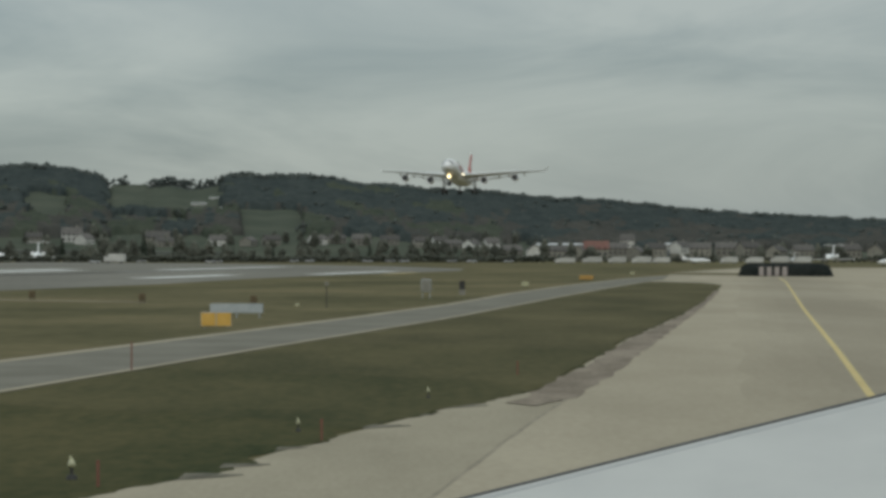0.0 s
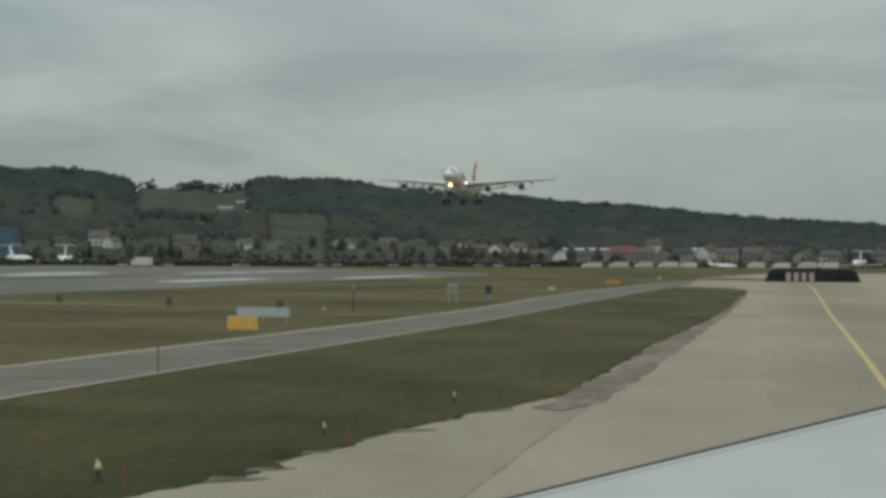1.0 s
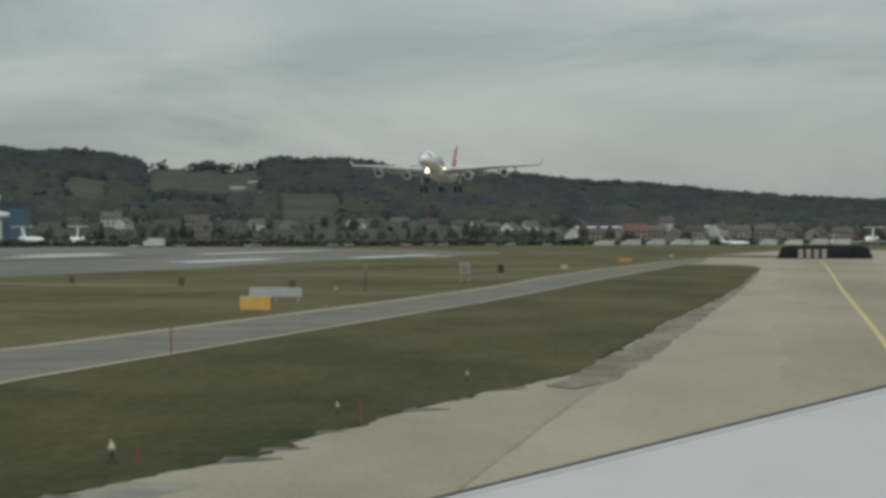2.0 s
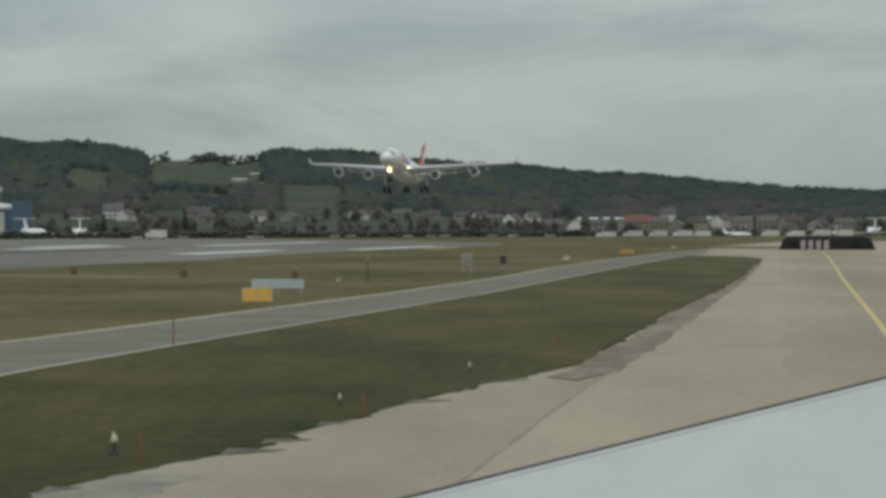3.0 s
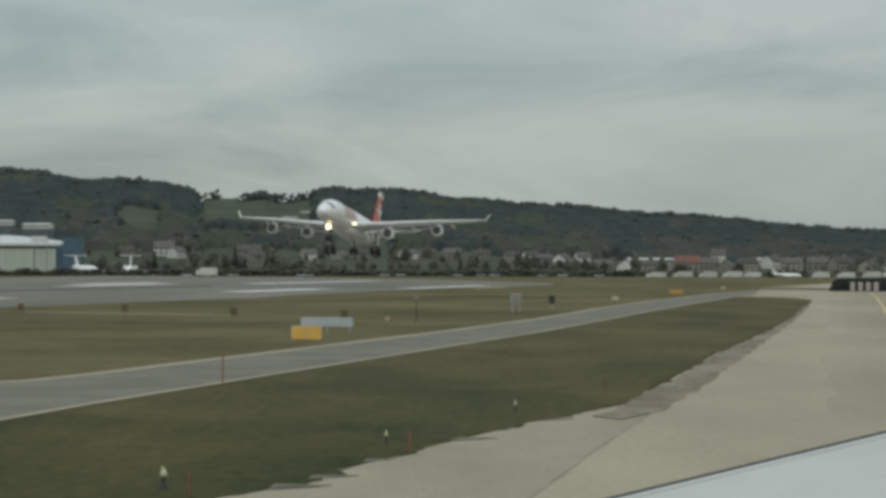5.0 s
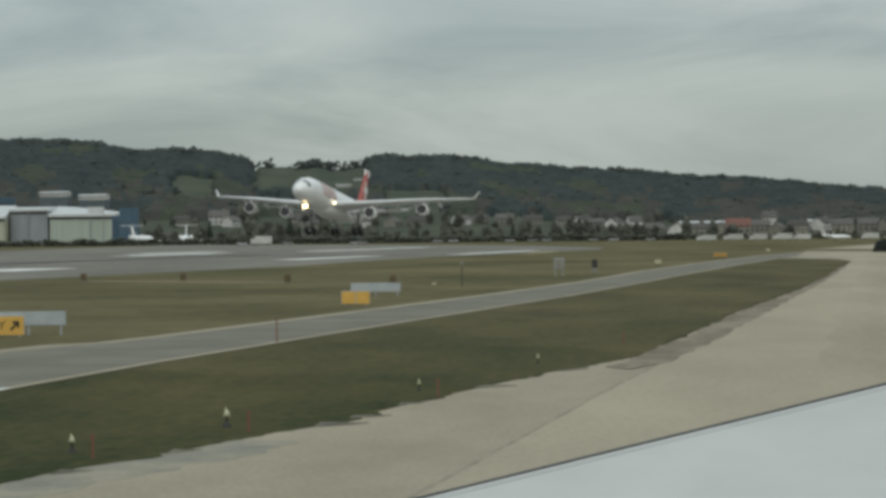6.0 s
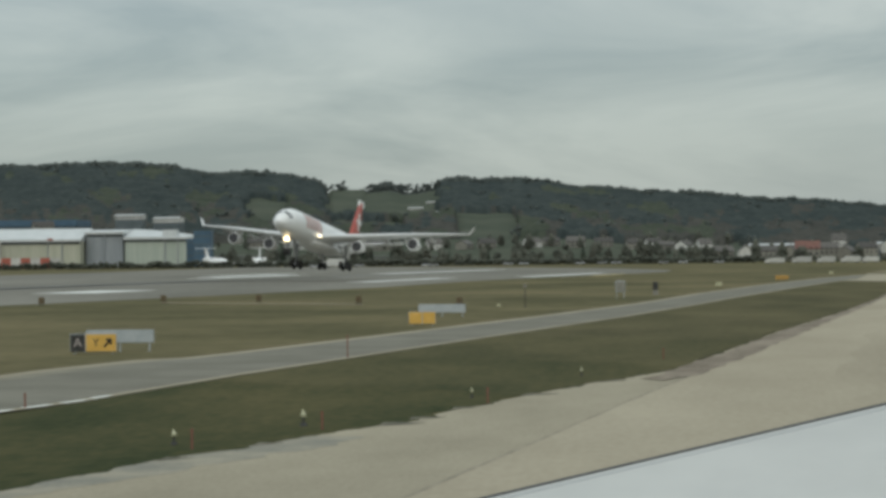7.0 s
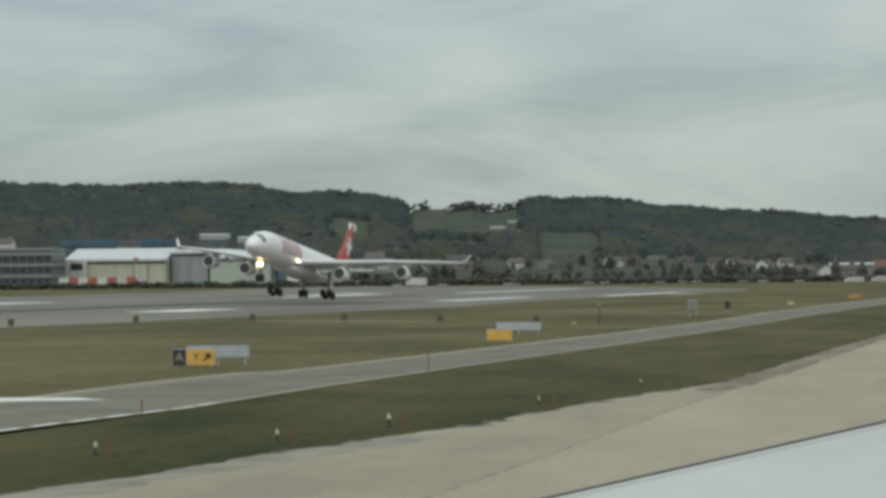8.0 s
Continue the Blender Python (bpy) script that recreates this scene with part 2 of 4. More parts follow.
def slab(outline, z, depth=0.3):
    """A flat slab on an outline of (x, y)."""
    bm = bmesh.new()
    top = [bm.verts.new((x, y, z)) for x, y in outline]
    low_ring = [bm.verts.new((x, y, z - depth)) for x, y in outline]
    f = bm.faces.new(top)
    if f.calc_area() and f.normal.z < 0:
        f.normal_flip()
    n = len(outline)
    for i in range(n):
        bm.faces.new((top[i], top[(i + 1) % n], low_ring[(i + 1) % n], low_ring[i]))
    bmesh.ops.triangulate(bm, faces=[f])
    bmesh.ops.recalc_face_normals(bm, faces=bm.faces)
    return bm


def surface(name, outline, z, mat, label, category, depth=0.3):
    return tagged(new(name, mesh_of(name, slab(outline, z, depth), mat)), label, category, kind="structure")


def ragged(points, step, amount, seed):
    """The polyline with points every step metres, pushed sideways by noise."""
    out = []
    for (ax, ay), (bx, by) in zip(points, points[1:]):
        n = max(1, int(math.hypot(bx - ax, by - ay) / step))
        for i in range(n):
            k = i / n
            x, y = ax + (bx - ax) * k, ay + (by - ay) * k
            w = noise.noise((0.3, y * 0.28, seed)) + 0.7 * noise.noise((0.7, y * 0.9, seed + 7)) + 0.4 * noise.noise((0.1, y * 2.1, seed + 3))
            out.append((x + amount * w, y))
    return out + [points[-1]]


def along(a, b, width):
    """The outline of a stripe from a to b."""
    d = Vector((b[0] - a[0], b[1] - a[1])).normalized() * width / 2
    return [(a[0] - d.y, a[1] + d.x), (b[0] - d.y, b[1] + d.x), (b[0] + d.y, b[1] - d.x), (a[0] + d.y, a[1] - d.x)]


# ---- the airfield ----
surface("ground", [(-3500, -900), (3500, -900), (3500, 4600), (-3500, 4600)], 0.0, GRASS_FAR, "dry olive-brown airfield grass reaching to the hills", "grass", 2.0)
ROAD_NEAR = [(-34, -20), (-27, 30), (-20.8, 62.6), (-18.2, 75), (-15.55, 97.2), (-10.4, 132.4), (-6.1, 161), (0, 201), (5.8, 245), (13.5, 306), (25.5, 395), (33.5, 452), (38, 480)]
ROAD_FAR = [(-50, -20), (-41, 22), (-33.5, 55), (-28.6, 80), (-26.2, 103), (-24.0, 114.5), (-21.9, 117.5), (-20.3, 125.6), (-13.2, 170), (-7.6, 205), (0, 258), (7.7, 327), (17.7, 402), (32.2, 500), (47, 575)]
GRASS_EDGE = [(-22, -20), (-17, 20), (-10.0, 46.3), (-8.6, 50.5), (-6.6, 58.5), (-5.2, 62), (-4.2, 68.5), (-2.8, 75), (0, 87.5), (2.2, 95), (3.8, 101), (4.9, 111.4), (7.5, 132.4), (10.5, 158), (18.1, 213), (26.5, 280), (34.7, 350), (41.0, 408)]
TIP = [(41.4, 422), (40.6, 436), (37.8, 446), (33.5, 452)]
edge = ragged(GRASS_EDGE, 0.6, 0.55, 3.0) + TIP
surface("grass_strip", edge + ROAD_NEAR[-3::-1], 0.02, GRASS_NEAR, "short dark green grass strip between taxiway and service road", "grass", 1.0)
# drier, browner grass towards the far end of the strip
for k, (start, dry) in enumerate(((78, 0.35), (104, 0.65), (138, 1.0))):
    mix = [tuple(a + (b - a) * dry for a, b in zip(p, q)) for p, q in (((0.033, 0.042, 0.017), (0.072, 0.067, 0.034)), ((0.096, 0.085, 0.039), (0.124, 0.107, 0.056)))]
    m = material("drying_grass", *mix, 11.0, 1.0, bump=0.0, fine=24, stretch_to=(1, 0.3, 1), gloss=0.05)
    rows_, cols_ = 40, 26
    verts, faces = [], []
    for c in range(cols_ + 1):
        near = start + 14 * (1 - c / cols_) + 3.0 * noise.noise((c * 0.4, k * 3.3, 1.0))
        for r_ in range(rows_ + 1):
            y = near + (449 - near) * (r_ / rows_) ** 1.6
            a = float(np.interp(y, [p[1] for p in ROAD_NEAR], [p[0] for p in ROAD_NEAR])) + 0.15
            b = float(np.interp(y, [p[1] for p in edge], [p[0] for p in edge])) - 0.1
            verts.append((a + (b - a) * c / cols_, y, 0.026 + 0.006 * k))
    for c in range(cols_):
        for r_ in range(rows_):
            q = c * (rows_ + 1) + r_
            faces.append((q, q + rows_ + 1, q + rows_ + 2, q + 1))
    me = bpy.data.meshes.new("dry_grass_strip")
    me.from_pydata(verts, [], faces)
    me.materials.append(m)
    tagged(new("dry_grass_strip", me), "drier olive-brown grass on the far part of the strip", "grass", kind="structure")
# tongues of grass creeping over the shoulder
creep = random.Random(4)
THIN = material("thin_grass_over_concrete", (0.105, 0.100, 0.076), (0.215, 0.195, 0.152), 0.7, 1.0, fine=10, stretch_to=(1, 0.5, 1), gloss=0.05)
for i in range(8):
    y = 48 + 5.8 * i + creep.uniform(-2, 2)
    x = float(np.interp(y, [p[1] for p in GRASS_EDGE], [p[0] for p in GRASS_EDGE]))
    reach, deep = creep.uniform(0.4, 1.3), creep.uniform(0.5, 1.1)
    ring = [(x - 0.3 + (reach + 0.3) * q, y + 0.5 * q + side * deep * (1 - q) ** 0.7 * (1 + 0.3 * noise.noise((q * 5, i * 2.7, side)))) for side, order in ((-1, range(9)), (1, range(8, -1, -1))) for q in (o / 8.5 for o in order)]
    surface("grass_tongue", ring, 0.022 + 0.0005 * i, THIN, "thin muddy tongue of grass creeping over the shoulder", "grass", 0.004)
surface("service_road", [*ROAD_NEAR, *ROAD_FAR[::-1]], 0.05, ASPHALT, "narrow grey asphalt service road with pale edges", "road")
surface("apron", [(-30, -160), (-30, -20), (-17, -20), *GRASS_EDGE[1:], *TIP, (38, 481), (47, 576), (52, 640), (90, 830), (420, 900), (420, -160)], 0.010, SHOULDER, "pale beige concrete shoulder of the taxiway", "pavement")
surface("taxiway", [(-14, -160), (-8, 0), (-3.2, 30), (-0.2, 56.1), (1.7, 73.1), (8.1, 125.6), (21.5, 235), (34.7, 350), (42.5, 420), (44, 500), (62, 640), (95, 825), (415, 890), (415, -160)], 0.035, CONCRETE, "wide grey-beige concrete taxiway", "pavement")
EDGE_JOINT = [(-14, -160), (-8, 0), (-3.2, 30), (-0.2, 56.1), (1.7, 73.1), (8.1, 125.6), (21.5, 235), (34.7, 350)]
surface("edge_joint", ragged([(x - 0.06, y) for x, y in EDGE_JOINT], 2.0, 0.05, 61.0) + ragged([(x + 0.06, y) for x, y in EDGE_JOINT[::-1]], 2.0, 0.05, 63.0), 0.038, JOINT, "dark weathered joint along the taxiway slab edge", "joint", 0.002)
BAND = [(2, -160, 7), (6, -100, 7), (17, 80, 8), (30, 200, 9), (52, 400, 9), (63, 520, 9)]
for k in range(4):
    m = material("worn_concrete", *[tuple(c * (0.965 - 0.035 * k) for c in col) for col in ((0.318, 0.275, 0.202), (0.405, 0.354, 0.264))], 14.0, 0.95, fine=60, stretch_to=(1, 0.2, 1), gloss=0.1)
    half = 1.0 - 0.2 * k
    surface("worn_band", ragged([(x - w * half, y) for x, y, w in BAND], 6, 0.8, 41.0 + k) + ragged([(x + w * half, y) for x, y, w in BAND[::-1]], 6, 0.8, 51.0 + k), 0.040 + 0.0025 * k, m, "slightly darker worn band along the taxiway centre", "pavement", 0.004)
surface("bare_earth_strip", ragged([(2.2, 91), (5.0, 111), (7.6, 132), (10.7, 158), (18.3, 213), (26.5, 280), (34.3, 350)], 1.6, 0.25, 9.0)
        + ragged([(34.8, 348), (22.4, 240), (13.4, 166), (9.2, 131), (6.7, 110), (4.5, 94), (3.0, 89)], 1.6, 0.22, 12.0), 0.041, MUD, "brown bare earth between grass and concrete", "soil", 0.004)
WET = [(-16, 22), (-9.6, 46.3), (-8.2, 50.5), (-6.9, 56)]
surface("damp_strip", ragged([(x - 0.6, y) for x, y in WET], 0.6, 0.5, 21.0) + ragged([(x + 1.2, y - 0.5) for x, y in WET[::-1]], 0.6, 0.7, 25.0), 0.016, DAMP, "damp bluish strip of shoulder along the grass edge", "pavement", 0.02)
CENTRE = [(-2, -80), (3.5, 0), (9.7, 50), (14.8, 96), (19.9, 140), (31.8, 245), (43.5, 345), (55.1, 445), (62, 510)]
surface("centre_line", [(x - 0.155, y) for x, y in CENTRE] + [(x + 0.155, y) for x, y in CENTRE[::-1]], 0.052, YELLOW_LINE, "yellow painted taxiway centre line", "marking", 0.006)
# runway with its markings
RUN_NEAR = [(-190, -150), (-125, 80), (-97, 190), (-81.4, 246), (-68.8, 290), (-56, 350), (-43, 420), (-34.8, 505), (-21.9, 583), (-8.4, 645)]
surface("runway", RUN_NEAR + [(4, 700), (6, 780), (-15.6, 907), (-91, 1120), (-190, 1280), (-205, 780), (-320, 730), (-900, 650), (-900, -150)], 0.03, RUNWAY, "broad grey asphalt runway, damp and streaked", "runway")
D9 = Vector((0.156, 0.988))
for x, y, length, width in ((-20, 640, 95, 4.5), (-50, 545, 70, 6), (-63, 815, 150, 7), (-102, 680, 80, 8), (-84, 397, 28, 10), (-157, 540, 55, 12), (-111, 740, 70, 8), (-128, 300, 45, 7)):
    a, b = Vector((x, y)) - D9 * length / 2, Vector((x, y)) + D9 * length / 2
    surface("runway_marking", along(a, b, width), 0.055, WHITE_LINE, "white painted bar along the runway", "marking", 0.02)
for x, y, length, width in ((-106, 470, 380, 5), (-92, 560, 420, 4), (-118, 430, 300, 4)):
    a, b = Vector((x, y)) - D9 * length / 2, Vector((x, y)) + D9 * length / 2
    surface("tyre_marks", along(a, b, width), 0.042, RUBBER, "dark rubber streaks on the runway", "marking", 0.008)
surface("yellow_runway_patch", along((-12.5, 600), (-6.5, 640), 2.5), 0.058, YELLOW_LINE, "faded yellow painted patch at the runway end", "marking", 0.02)
surface("grass_island", ragged([(47, 640), (49, 600), (57, 578), (66, 566), (74, 575), (72, 610), (60, 640)], 3.0, 0.8, 33.0), 0.06, GRASS_FAR, "small brown grass island on the apron", "grass", 0.05)
surface("old_road_shoulder", [(-44, 22), (-33.2, 55), (-28.3, 80), (-25.9, 103), (-23.7, 114.5), (-21.8, 117.3), (-22.6, 112), (-24.3, 100), (-27.0, 80), (-31.0, 55), (-40, 22)], 0.054, OLD_ASPHALT, "pale worn strip of old asphalt beside the road", "road", 0.003)
# painted edges of the service road
surface("road_edge_line", [(x - 0.02, y - 0.4) for x, y in ROAD_NEAR] + [(x - 0.42, y + 0.2) for x, y in ROAD_NEAR[::-1]], 0.058, SHOULDER, "pale worn line along the road edge", "marking", 0.01)
surface("road_far_line", [(x + 0.1, y) for x, y in ROAD_FAR] + [(x + 0.9, y - 0.6) for x, y in ROAD_FAR[::-1]], 0.058, SHOULDER, "pale worn line along the far road edge", "marking", 0.01)
for k in range(13):
    y = 40 + 3.1 * k
    i = next(j for j in range(len(ROAD_NEAR) - 1) if ROAD_NEAR[j + 1][1] > y)
    (ax, ay), (bx, by) = ROAD_NEAR[i], ROAD_NEAR[i + 1]
    x = ax + (bx - ax) * (y - ay) / (by - ay) - 0.25
    surface("edge_dash", along((x, y), (x + (bx - ax) / (by - ay) * 2.0, y + 2.0), 0.32), 0.064, WHITE_LINE, "white dash painted on the road edge", "marking", 0.006)
surface("hold_bar", [(-31.0, 85.6), (-25.2, 84.8), (-23.4, 82.5), (-30.4, 81.2)], 0.062, WHITE_LINE, "white bar painted across the road", "marking", 0.006)


# ---- hill, woods and village ----
RIDGE = [(-1100, 200), (-804, 192), (-669, 184), (-495, 174), (-361, 170), (-226, 174), (-106, 169), (-12, 150), (40, 155), (110, 150), (170, 139), (195, 122), (250, 121), (272, 129), (305, 131),
         (335, 123), (365, 127), (400, 135), (440, 139), (470, 133), (500, 137), (540, 136), (600, 128), (640, 120), (700, 118), (760, 111), (860, 107), (930, 98), (1000, 93), (1080, 90), (1150, 83),
         (1200, 75), (1280, 70), (1350, 65), (1450, 60), (1568, 55), (1900, 48)]
BASE, CREST, SCALE = 1560.0, 2400.0, 4900.0


def crest(u):
    for (a, h), (b, k) in zip(RIDGE, RIDGE[1:]):
        if u <= b:
            return h + (k - h) * max(0.0, u - a) / (b - a)
    return RIDGE[-1][1]


def bare(u):
    """How far the top of the hill is open meadow there."""
    return 1.0 if 196 < u < 262 else 0.0


def hill_point(u, v):
    depth = BASE + (CREST - BASE) * v
    top = crest(u) - (3 if bare(u) else 11)
    lift = top * (0.02 + 0.98 * v ** 0.85) * (1 + 0.05 * noise.noise((u * 0.006, v * 4, 1.0)) * (1 - v))
    return Vector(((u - 784) / SCALE * depth, depth, max(0.0, lift / SCALE * depth * min(1.0, v * 12) + 5 * v)))


def meadow(u, v):
    a = crest(u) * (0.02 + 0.98 * v ** 0.85) + 7 * noise.noise((u * 0.025, v * 9, 5.0))
    u += 16 * noise.noise((u * 0.02, v * 14, 8.0))
    if u > 262 and v > 0.95:
        return False
    if 190 < u < 395 and a > 76:
        return True
    if 45 < u < 120 and 70 < a < 114:
        return True
    if 425 < u < 535 and 22 < a < 86:
        return True
    if 200 < u < 330 and 58 < a < 70:
        return True
    return a < (40 if -60 < u < 700 else 30 if 700 <= u < 950 else 16)


bm = bmesh.new()
US = [-1100 + 6.25 * i for i in range(481)]
VS = [i / 80 for i in range(81)]
grid = [[bm.verts.new(hill_point(u, v)) for v in VS] for u in US]
behind = [bm.verts.new(((u - 784) / SCALE * 3300, 3300, -2)) for u in US]
for i in range(len(US) - 1):
    for j in range(len(VS) - 1):
        f = bm.faces.new((grid[i][j], grid[i + 1][j], grid[i + 1][j + 1], grid[i][j + 1]))
        f.material_index = 0 if meadow(US[i] + 3, (VS[j] + VS[j + 1]) / 2) or (bare(US[i]) and VS[j] > 0.9) else 1
    bm.faces.new((grid[i][-1], grid[i + 1][-1], behind[i + 1], behind[i]))
hill_mesh = mesh_of("hillside", bm, HILL, True)
hill_mesh.materials.append(WOOD_FLOOR)
tagged(new("hillside", hill_mesh), "long low hillside with green meadows between dark woods", "hill", kind="structure")


rng = np.random.default_rng(5)
OCT = np.array([(1, 0, 0), (-1, 0, 0), (0, 1, 0), (0, -1, 0), (0, 0, 1), (0, 0, -1)], float)
OCT_F = np.array([(0, 2, 4), (2, 1, 4), (1, 3, 4), (3, 0, 4), (2, 0, 5), (1, 2, 5), (3, 1, 5), (0, 3, 5)])


def clumps(centres, radii, flat=1.0):
    """Small uneven octahedral leaf clumps as one vertex and face array."""
    n = len(centres)
    v = OCT[None] * radii[:, None, None] * rng.uniform(0.6, 1.35, (n, 6, 1)) * np.array((1, 1, flat)) + rng.normal(0, 0.12, (n, 6, 3)) * radii[:, None, None] + centres[:, None, :]
    f = OCT_F[None] + 6 * np.arange(n)[:, None, None]
    return v.reshape(-1, 3), f.reshape(-1, 3)


def mesh_from(name, v, f, mat, smooth=True):
    me = bpy.data.meshes.new(name)
    me.from_pydata(v.tolist(), [], f.tolist())
    me.materials.append(mat)
    me.polygons.foreach_set("use_smooth", [smooth] * len(me.polygons))
    return me


def wood_kind(u, v):
    """0 spruce, 1 leafless, 2 olive green: spruce towards the crest."""
    patch = noise.noise((u * 0.012, v * 5, 9.0)) + 0.5 * noise.noise((u * 0.05, v * 12, 2.0))
    return 0 if patch + 1.1 * (v - 0.45) > 0.0 else (1 if patch > -0.25 or u > 900 else 2)


def wooded(u, v):
    return not (meadow(u, v) or (bare(u) and v > 0.9) or (262 <= u < 395 and v > 0.93))


# the closed canopy: rounded crowns side by side over the wooded slope
CU = [-1090 + 3.2 * i for i in range(880)]
CV = [i / 150 for i in range(151)]
verts, open_ground = [], []
for u in CU:
    for v in CV:
        p = hill_point(u, v)
        free = not wooded(u, v)
        near = noise.voronoi((p.x / 8.5, p.y / 8.5, 0.0))[0][0]
        dome = max(0.0, 1.0 - (1.25 * near) ** 2)
        lift = 2.6 + 3.6 * dome + 2.0 * noise.noise((p.x / 26, p.y / 26, 3.0)) + 0.7 * noise.noise((p.x / 3.1, p.y / 5.0, 6.0))
        verts.append((p.x, p.y, p.z + (-0.6 if free else lift)))
        open_ground.append(free)
faces, kinds = [], []
rows_ = len(CV)
for i in range(len(CU) - 1):
    for j in range(rows_ - 1):
        q = (i * rows_ + j, (i + 1) * rows_ + j, (i + 1) * rows_ + j + 1, i * rows_ + j + 1)
        if all(open_ground[k] for k in q):
            continue
        faces.append(q)
        kinds.append(wood_kind(CU[i], CV[j]))
me = bpy.data.meshes.new("hill_woods")
me.from_pydata(verts, [], faces)
for m in WOODS:
    me.materials.append(m)
me.polygons.foreach_set("material_index", kinds)
me.polygons.foreach_set("use_smooth", [True] * len(faces))
tagged(new("hill_woods", me), "dark spruce and brownish leafless woods covering the hillside", "woods", kind="stuff")
# single crowns that stand out of the canopy, most of them along the crest,
# in the brightened foliage colour
cs, rs = [[], [], []], [[], [], []]
for _ in range(4200):
    u = rng.uniform(-1080, 1700)
    v = rng.uniform(0.05, 0.97) if rng.uniform() < 0.14 else rng.uniform(0.96, 1.0)
    if not wooded(u, v) and rng.uniform() > (0.2 if 262 <= u < 395 and v > 0.9 else 0.03):
        continue
    p = hill_point(u, v)
    h = rng.uniform(7.0, 9.8) * (1 + 0.2 * noise.noise((u * 0.03, v * 6, 4.0)))
    w = h * rng.uniform(0.4, 0.7)
    k = 14
    alone = not wooded(u, v)
    a, q = rng.uniform(0, 6.283, k), rng.uniform(0.05, 0.7, k) if alone else rng.uniform(0.3, 0.92, k)
    rad = w * np.sqrt(rng.uniform(0, 1, k)) * np.sin(np.clip(q, 0, 1) * 2.6 + 0.35).clip(0.15, 1)
    kind = wood_kind(u, v)
    cs[kind] += [(p.x + r_ * math.cos(a_), p.y + r_ * math.sin(a_), p.z + h * q_ - (0.0 if alone else 2.2)) for a_, q_, r_ in zip(a, q, rad)]
    rs[kind] += list(rng.uniform(1.0, 1.9, k) * h / 10)
for name, label, c_, r_ in zip(("crest_spruces", "crest_bare_trees", "slope_green_trees"), ("spruce crowns standing out along the crest, colour brightened", "leafless crowns on the hillside, colour brightened", "green crowns on the lower slope, colour brightened"), cs, rs):
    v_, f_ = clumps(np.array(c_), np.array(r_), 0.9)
    tagged(new(name, mesh_from(name, v_, f_, BRIGHTENED_CROWN)), label, "trees", kind="stuff")


def make_tree(height, spread, seed, m):
    g = np.random.default_rng(seed)
    t = thing("tree", "dark bushy tree among the village houses", "tree", m, "village trees")
    bm = bmesh.new()
    add_tube(bm, (0, 0, -0.3), (0.1, 0, height * 0.55), height * 0.03, height * 0.016, 7)
    for i in range(7):
        a, z = g.uniform(0, 6.28), height * g.uniform(0.25, 0.55)
        add_tube(bm, (0.05, 0, z), (spread * 0.7 * math.cos(a), spread * 0.7 * math.sin(a), z + height * g.uniform(0.15, 0.3)), height * 0.012, height * 0.004, 5)
    part("trunk", bm, BARK, t)
    n = 150
    q = g.uniform(0.2, 1.0, n)
    a = g.uniform(0, 6.283, n)
    r = spread * np.sqrt(g.uniform(0, 1, n)) * np.sin(q * 2.7 + 0.3).clip(0.1, 1)
    c = np.stack([r * np.cos(a), r * np.sin(a), q * height], 1)
    v, f = clumps(c, g.uniform(0.05, 0.11, n) * height)
    crown = new("crown", mesh_from("crown", v, f, LEAF))
    crown.parent = t
    return t


def placed(u, depth, z=0.0, turn=0.0, k=1.0):
    return Matrix.Translation(((u - 784) / SCALE * depth, depth, z)) @ Matrix.Rotation(turn, 4, "Z") @ Matrix.Diagonal((k, k, k, 1))


first = [make_tree(11, 3.6, 21, placed(190, 1420)), make_tree(9, 4.2, 22, placed(255, 1440)), make_tree(13, 3.0, 23, placed(318, 1430))]
pick = random.Random(8)
for i in range(240):
    u = pick.uniform(-900, 1650)
    src = first[i % 3]
    t = copy_thing(src, placed(u, pick.uniform(1300, 1570) if u > -20 else 1572, 0, pick.uniform(0, 6)))
    s = pick.uniform(0.35, 0.85)
    t.scale = (s, s, s * pick.uniform(0.8, 1.15))


for i in range(90):
    u = pick.uniform(-50, 940)
    t = copy_thing(first[i % 3], Matrix.Translation(hill_point(u, pick.uniform(0.02, 0.2))) @ Matrix.Rotation(pick.uniform(0, 6), 4, "Z"))
    s = pick.uniform(0.3, 0.7)
    t.scale = (s * 1.2, s * 1.2, s)


def make_spruce(height, seed, m):
    g = np.random.default_rng(seed)
    t = thing("spruce", "tall narrow dark spruce beside the village", "tree", m, "village spruces")
    part("trunk", add_tube(bmesh.new(), (0, 0, -0.3), (0, 0, height * 0.9), height * 0.022, height * 0.006, 7), BARK, t)
    q = np.sort(g.uniform(0.08, 1.0, 170))
    a = g.uniform(0, 6.283, 170)
    r = height * 0.2 * (1.04 - q) * np.sqrt(g.uniform(0.1, 1, 170))
    v, f = clumps(np.stack([r * np.cos(a), r * np.sin(a), q * height], 1), height * (0.03 + 0.05 * (1 - q)))
    crown = new("crown", mesh_from("crown", v, f, SPRUCE))
    crown.parent = t
    return t


spruces = [make_spruce(14, 31, placed(255, 1425)), make_spruce(11, 32, placed(310, 1430))]
for i in range(9):
    t = copy_thing(spruces[i % 2], placed(pick.choice([pick.uniform(0, 1650), pick.uniform(230, 420)]), pick.uniform(1400, 1560), 0, pick.uniform(0, 6)))
    s = pick.uniform(0.4, 0.9)
    t.scale = (s, s, s)


